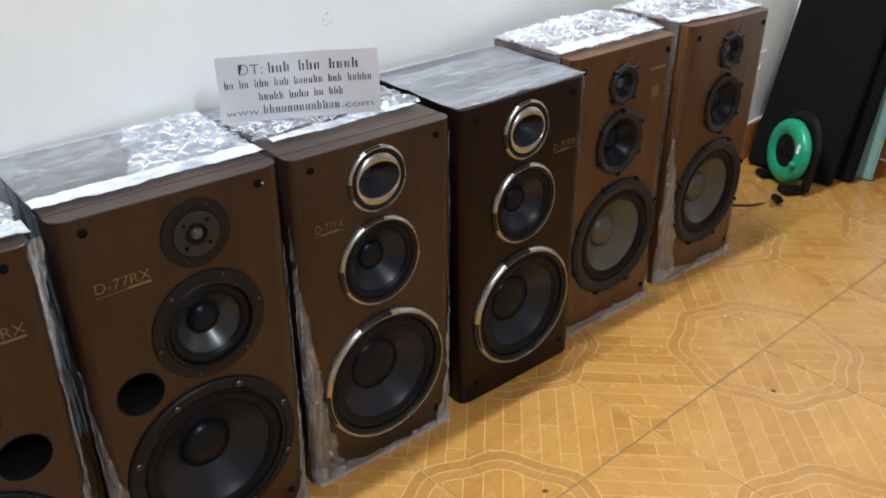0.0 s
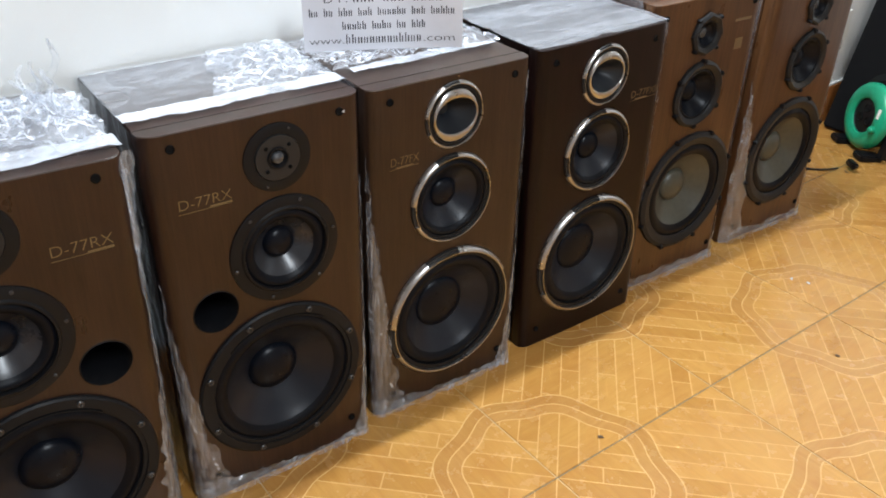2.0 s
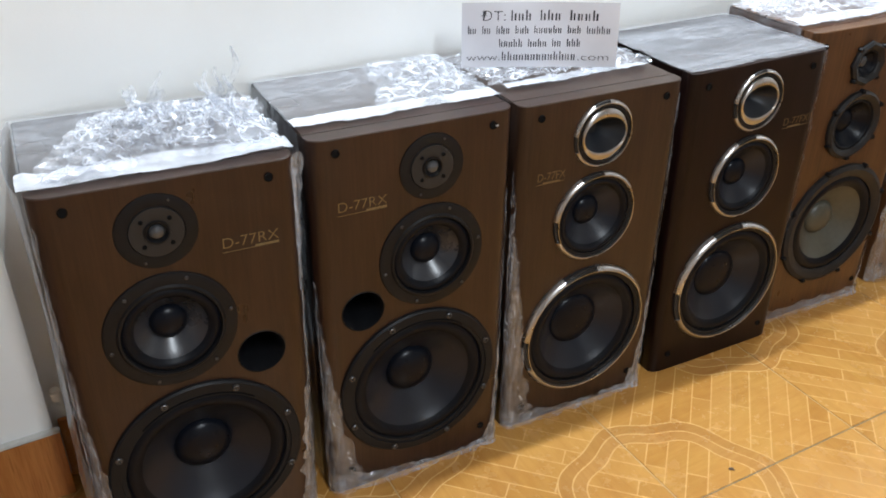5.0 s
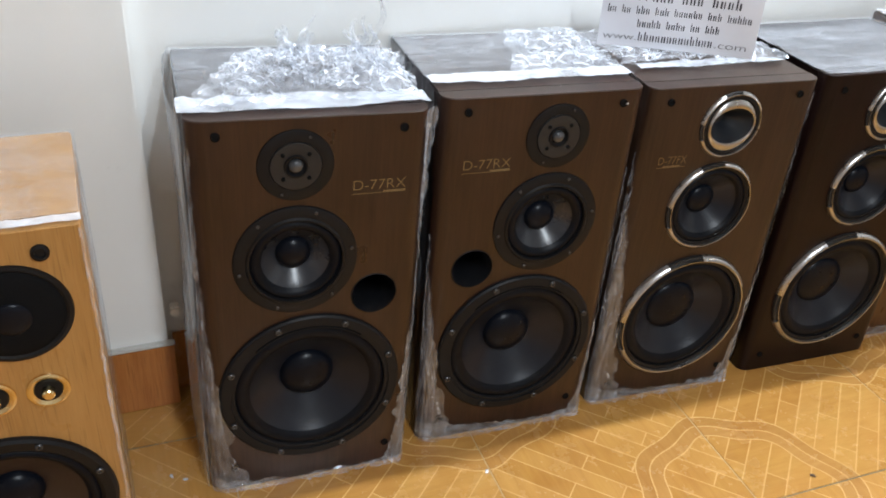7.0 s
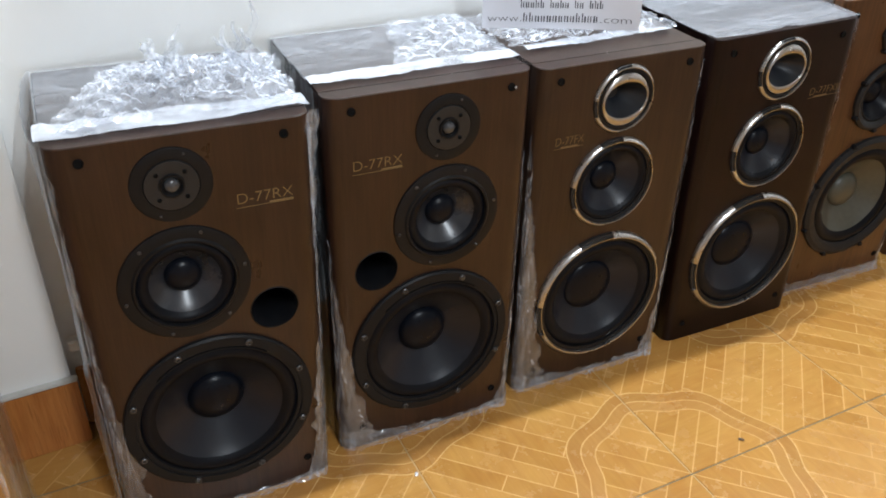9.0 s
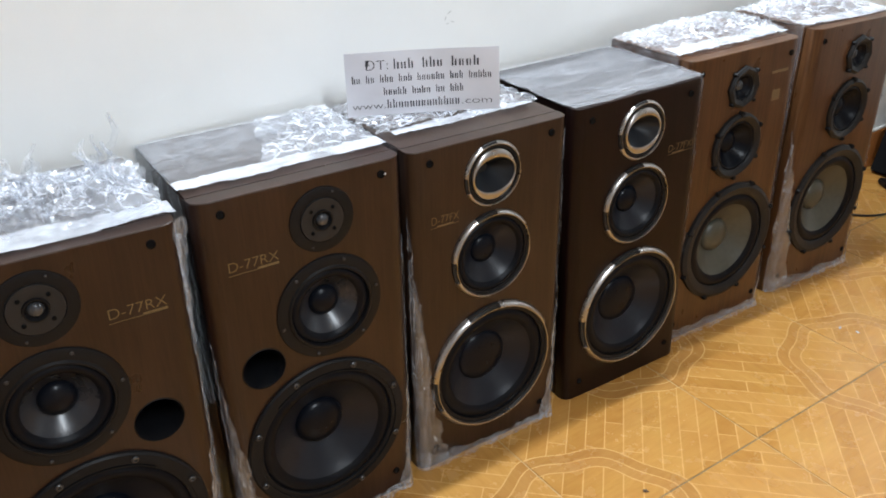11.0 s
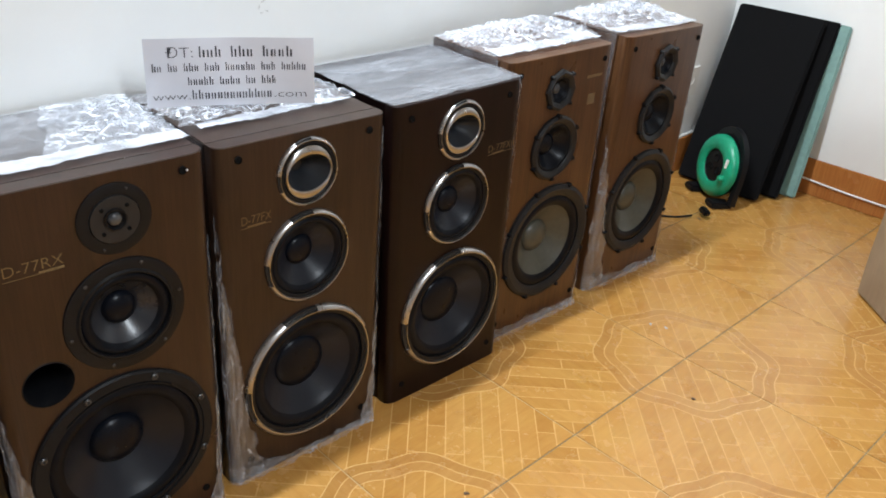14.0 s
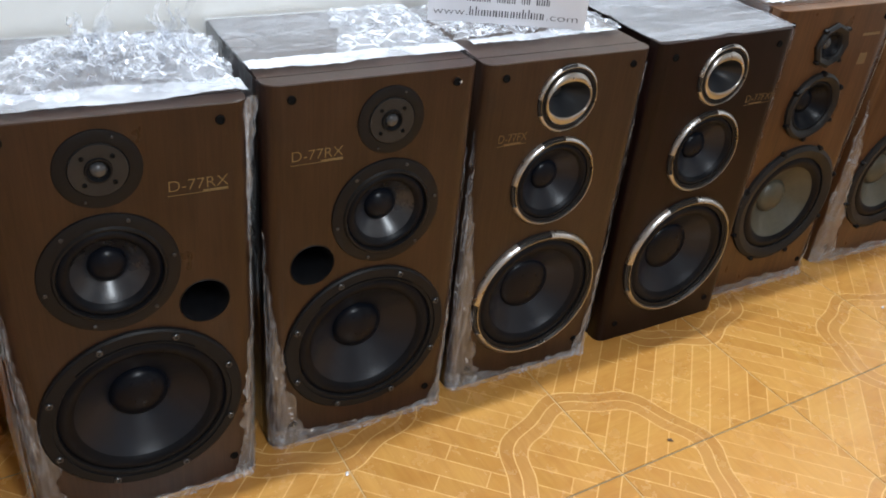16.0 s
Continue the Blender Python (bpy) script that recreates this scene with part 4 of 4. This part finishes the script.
# ---- paper notice ----
def paper_notice():
    width, height = 0.297, 0.120
    a, b = Vector((0.684, 1.412, 0)), Vector((0.955, 1.288, 0))
    ax = (b - a).normalized()
    up = Vector((0, 0.13, 1)).normalized()
    ny = ax.cross(up).normalized()
    up = ny.cross(ax).normalized() * -1 if ny.cross(ax).z < 0 else ny.cross(ax).normalized()
    m = Matrix((ax, up.cross(ax).normalized(), up)).transposed().to_4x4()
    m = Matrix.Translation((0.684, 1.4, 0.7785)) @ m
    top = thing("paper_notice", m, "white printed paper notice propped on the film", "notice")

    def bow(x, z):
        return 0.010 * math.sin(math.pi * x / width) + 0.004 * (z / height) * math.sin(2.4 * x / width + 0.5) + 0.0015 * math.sin(31 * x + 25 * z)

    def draped(bm, off):
        for v in bm.verts:
            v.co.y += bow(v.co.x, v.co.z) - off
        return bm

    bm = bmesh.new()
    n, k = 48, 18
    rows = [[[bm.verts.new((width * i / n, t, height * j / k)) for i in range(n + 1)] for j in range(k + 1)] for t in (0.0, 0.0004)]
    for r in rows:
        for j in range(k):
            for i in range(n):
                bm.faces.new((r[j][i], r[j][i + 1], r[j + 1][i + 1], r[j + 1][i]))
    part("sheet", draped(bm, 0), PAPER, top)

    def bars(words, x0, x1, z0, hgt, seed):
        rng = random.Random(seed)
        total = sum(words) + len(words) - 1
        unit = (x1 - x0) / total
        x = x0
        for word in words:
            for c in range(word):
                tall = hgt * (1.0 if c == 0 else rng.choice((0.66, 0.66, 0.7, 1.0)))
                cx = x + c * unit
                for off in (0.0, 0.44 * unit):
                    low = tall if off == 0.0 else min(tall, hgt * 0.68)
                    part("printed_bar", draped(box(cx + off, cx + off + unit * rng.uniform(0.17, 0.26), -0.0002, 0.0, z0, z0 + low), 0.0004), INK, top, "", False)
            x += (word + 1) * unit

    def words(body, x0, z0, hgt, wd):
        me = text_mesh(body, hgt, INK, wd, 0.0001)
        for v in me.vertices:
            v.co.x += x0
            v.co.z += z0
            v.co.y += bow(v.co.x, v.co.z) - 0.0005
        part("printed_word", me, None, top)

    words("ĐT:", 0.037, 0.0865, 0.019, 0.046)
    bars((3, 3, 4), 0.094, 0.262, 0.0865, 0.019, 1)
    bars((2, 2, 3, 3, 6, 3, 5), 0.012, 0.284, 0.0625, 0.0145, 2)
    bars((5, 4, 2, 3), 0.072, 0.23, 0.038, 0.0145, 3)
    words("www.", 0.010, 0.0125, 0.0135, 0.064)
    bars((13,), 0.078, 0.222, 0.0125, 0.0165, 4)
    words(".com", 0.224, 0.0125, 0.0135, 0.058)


paper_notice()


# ---- things at the far end ----
def leaning_panel(name, foot, width, height, thick, lean, yaw, material, label, category, framed):
    m = Matrix.Translation(foot) @ Matrix.Rotation(radians(yaw), 4, "Z") @ Matrix.Rotation(radians(lean), 4, "Y")
    top = thing(name, m, label, category)
    part("panel", box(0, thick, 0, width, 0.0, height, 0.006), material, top)
    if framed:
        part("frame_edge", box(thick + 0.0005, thick + 0.016, 0.012, width - 0.012, 0.012, height - 0.012, 0.003), BLACK, top)
    return top


leaning_panel("speaker_grille", (3.058, 1.325, 0.013), 0.342, 0.712, 0.022, 19.5, 4.5, CLOTH, "black cloth speaker grille leaning against the end wall", "speaker grille", True)
leaning_panel("speaker_grille", (3.155, 1.29, 0.011), 0.37, 0.69, 0.022, 14.5, 4.0, CLOTH, "second black speaker grille leaning behind the first", "speaker grille", True)
leaning_panel("teal_board", (3.238, 1.255, 0.004), 0.37, 0.675, 0.018, 8.5, 3.7, TEAL, "grey-teal board leaning against the end wall", "board", False)


def cable_reel(m):
    top = thing("cable_reel", m, "green round extension cable reel with black stand", "cable reel")
    r, zc = 0.112, 0.128
    part("drum_cover", lathe([(0.056, 0.006), (0.059, 0.016), (0.070, 0.022), (0.092, 0.021), (0.106, 0.013), (r, 0.002), (r, -0.010), (0.1, -0.022)], 64, (0, zc)), GREEN, top, "green plastic drum cover")
    hub = part("socket_plate", lathe([(0.058, 0.012), (0.056, 0.008), (0.02, 0.010), (0, 0.010)], 48, (0, zc)), BLACK, top, "dark socket plate")
    for i in range(3):
        a = radians(90 + 120 * i)
        o = part("socket", lathe([(0.015, 0.0), (0.0145, 0.003), (0.012, 0.003), (0.011, 0.0005), (0, 0.0005)], 24), HOLE_SHADE, hub)
        o.location = (0.026 * math.cos(a), -0.0095, zc + 0.026 * math.sin(a))
    part("printed_bar", box(0.074, 0.086, -0.0235, -0.0195, zc + 0.018, zc + 0.05), SOCKET, top)
    part("winding_knob", lathe([(0.012, 0.012), (0.011, 0.034), (0.007, 0.038), (0, 0.038)], 20, (0.082, zc - 0.02)), GREEN, top)
    part("back_plate", lathe([(0.104, -0.024), (0.104, -0.036), (0, -0.036)], 48, (0, zc)), BLACK, top)
    bm = bmesh.new()
    pts = [(0.106 * math.cos(radians(a)), zc + 0.132 * math.sin(radians(a))) for a in range(0, 181, 12)]
    pts = [(0.108, 0.02)] + pts + [(-0.108, 0.02)]
    rows = []
    for i, (x, z) in enumerate(pts):
        p0, p1 = Vector(pts[max(0, i - 1)]), Vector(pts[min(len(pts) - 1, i + 1)])
        t = (p1 - p0).normalized()
        nx = Vector((-t.y, t.x)) * 0.012
        rows.append([bm.verts.new((x + s * nx.x, y, z + s * nx.y)) for s, y in ((1, 0.022), (-1, 0.022), (-1, 0.042), (1, 0.042))])
    for p, q in zip(rows, rows[1:]):
        for i in range(4):
            bm.faces.new((p[i], p[(i + 1) % 4], q[(i + 1) % 4], q[i]))
    bm.faces.new(rows[0]), bm.faces.new(rows[-1])
    part("handle", bm, BLACK, top, "black carrying handle")
    for s in (-1, 1):
        part("foot", box(s * 0.075 - 0.028, s * 0.075 + 0.028, -0.035, 0.046, 0.0, 0.022, 0.005), BLACK, top)


cable_reel(Matrix.Translation((2.945, 1.475, 0)) @ Matrix.Rotation(radians(-119), 4, "Z") @ Matrix.Rotation(radians(-7), 4, "X") @ Matrix.Scale(1.08, 4))


def cord(name, pts, radius, material, label, category):
    cu = bpy.data.curves.new(name, "CURVE")
    cu.dimensions, cu.bevel_depth, cu.bevel_resolution, cu.resolution_u = "3D", radius, 3, 10
    s = cu.splines.new("NURBS")
    s.points.add(len(pts) - 1)
    for p, c in zip(s.points, pts):
        p.co = (*c, 1)
    s.use_endpoint_u, s.order_u = True, 4
    tmp = bpy.data.objects.new(name, cu)
    scene.collection.objects.link(tmp)
    me = bpy.data.meshes.new_from_object(tmp.evaluated_get(bpy.context.evaluated_depsgraph_get()))
    bpy.data.objects.remove(tmp)
    me.materials.clear()
    me.materials.append(material)
    return me


plug = thing("power_plug", Matrix.Translation((2.755, 1.388, 0.0)) @ Matrix.Rotation(radians(-30), 4, "Z"), "black power plug on a short cord on the floor", "plug")
part("plug_body", box(-0.03, 0.022, -0.013, 0.013, 0.001, 0.024, 0.006), BLACK, plug)
for s in (-1, 1):
    part("pin", lathe([(0.0022, 0), (0.0022, 0.019), (0, 0.0195)], 10), CHROME, plug)
    plug.children[-1].matrix_local = Matrix.Translation((0.022, s * 0.006, 0.012)) @ Matrix.Rotation(radians(90), 4, "Z")
part("cord", cord("cord", [(-0.028, 0, 0.012), (-0.05, 0, 0.008), (-0.08, 0.004, 0.0045), (-0.13, 0.01, 0.0045), (-0.24, 0.06, 0.0045), (-0.32, 0.16, 0.0045)], 0.0036, BLACK, "", ""), None, plug)

cable = new("wall_cable", cord("wall_cable", [(FAR - 0.016, 0.34, 0.07), (FAR - 0.016, 0.2, 0.06), (FAR - 0.016, 0.0, 0.052), (FAR - 0.016, -0.3, 0.056), (FAR - 0.016, -0.8, 0.07)], 0.0042, SOCKET, "", ""))
cable.matrix_world = ROOM
tagged(cable, "thin white cable running along the skirting", "cable")

outlet = thing("wall_socket", ROOM @ Matrix.Translation((1.683, BACK, 0.387)), "white wall socket plate with a round insert", "wall socket")
part("plate", box(-0.06, 0.06, -0.009, 0, -0.06, 0.06, 0.003), SOCKET, outlet)
part("socket_insert", lathe([(0.024, 0.0085), (0.023, 0.0125), (0.019, 0.0125), (0.0175, 0.0095), (0, 0.0095)], 28, (0, 0.012)), SOCKET, outlet)

clip = thing("cable_clip", ROOM @ Matrix.Translation((-1.532, 0.68, 0.235)), "small white cable clip on the pillar corner", "cable clip")
part("clip_body", box(0.0, 0.018, -0.012, 0.01, -0.012, 0.012, 0.003), SOCKET, clip)


def cardboard_box():
    base = Matrix.Translation((2.694, 0.765, 0)) @ Matrix.Rotation(radians(229), 4, "Z")
    top = thing("cardboard_box", base, "large worn brown cardboard box on the floor", "box")
    lx, ly, hz = 0.62, 0.55, 0.82
    bm = box(0, lx, 0, ly, 0.002, hz, 0.006)
    bmesh.ops.subdivide_edges(bm, edges=bm.edges[:], cuts=5, use_grid_fill=True)
    for v in bm.verts:
        k = 0.010 * noise.noise(v.co * 4) + 0.004 * noise.noise(v.co * 14)
        v.co += Vector((k, k, 0 if v.co.z < 0.02 else k * 0.5))
        v.co.z = max(v.co.z, 0.001)
    part("carton", bm, CARD, top)
    part("tape", box(lx * 0.44, lx * 0.56, -0.001, ly + 0.001, hz - 0.001, hz + 0.012, 0), TAPE, top)
    # dark bar painted as the shade inside a torn slot
    bm = bmesh.new()
    box(0.168, 0.172, -0.014, 0.004, 0.12, 0.2, 0.001, bm)
    part("torn_slot", bm, HOLE_SHADE, top)


cardboard_box()


# ---- bits lying on the floor ----
def crumb(x, y, r, material, label):
    bm = bmesh.new()
    bmesh.ops.create_icosphere(bm, subdivisions=2, radius=r)
    for v in bm.verts:
        v.co *= 1 + 0.5 * noise.noise(v.co * (2 / r) + Vector((x * 9, y * 9, 0)))
        v.co.z = v.co.z * 0.5 + r * 0.5
        v.co.x *= 1.6
        v.co.z = max(v.co.z, 0.0)
    ob = new("debris", mesh_of("debris", bm, material))
    ob.matrix_world = Matrix.Translation((x, y, 0.0)) @ Matrix.Rotation(x * 40, 4, "Z")
    return tagged(ob, label, "debris")


crumb(1.083, 0.905, 0.004, CRUMB, "dark brown crumb lying on the tiles")
crumb(1.771, 0.782, 0.004, CRUMB, "dark brown crumb lying on the tiles")
for x, y in ((-0.16, 1.22), (-0.185, 1.235), (0.42, 1.09), (1.98, 1.06), (2.0, 1.02)):
    crumb(x, y, 0.0035, FILM_WHITE, "scrap of clear film on the tiles")

# ---- floor tiles ----
g = 0.0015
half = TILE / 2 - g
bm = box(-half, half, -half, half, -0.009, 0.0, 0.0009)
tile_mesh = mesh_of("tile", bm, FLOOR)
i0, i1 = math.floor(LEFT / TILE), math.ceil(FAR / TILE) + 1
j0, j1 = math.floor(NEAR / TILE), math.ceil(BACK / TILE)
for i in range(i0, i1):
    for j in range(j0, j1):
        t = part("tile", tile_mesh, None, floor)
        t.location = ((i + 0.5) * TILE, (j + 0.5) * TILE, 0)
        t.rotation_euler = (0, 0, radians(90 if (i + j) % 2 == 0 else 0))
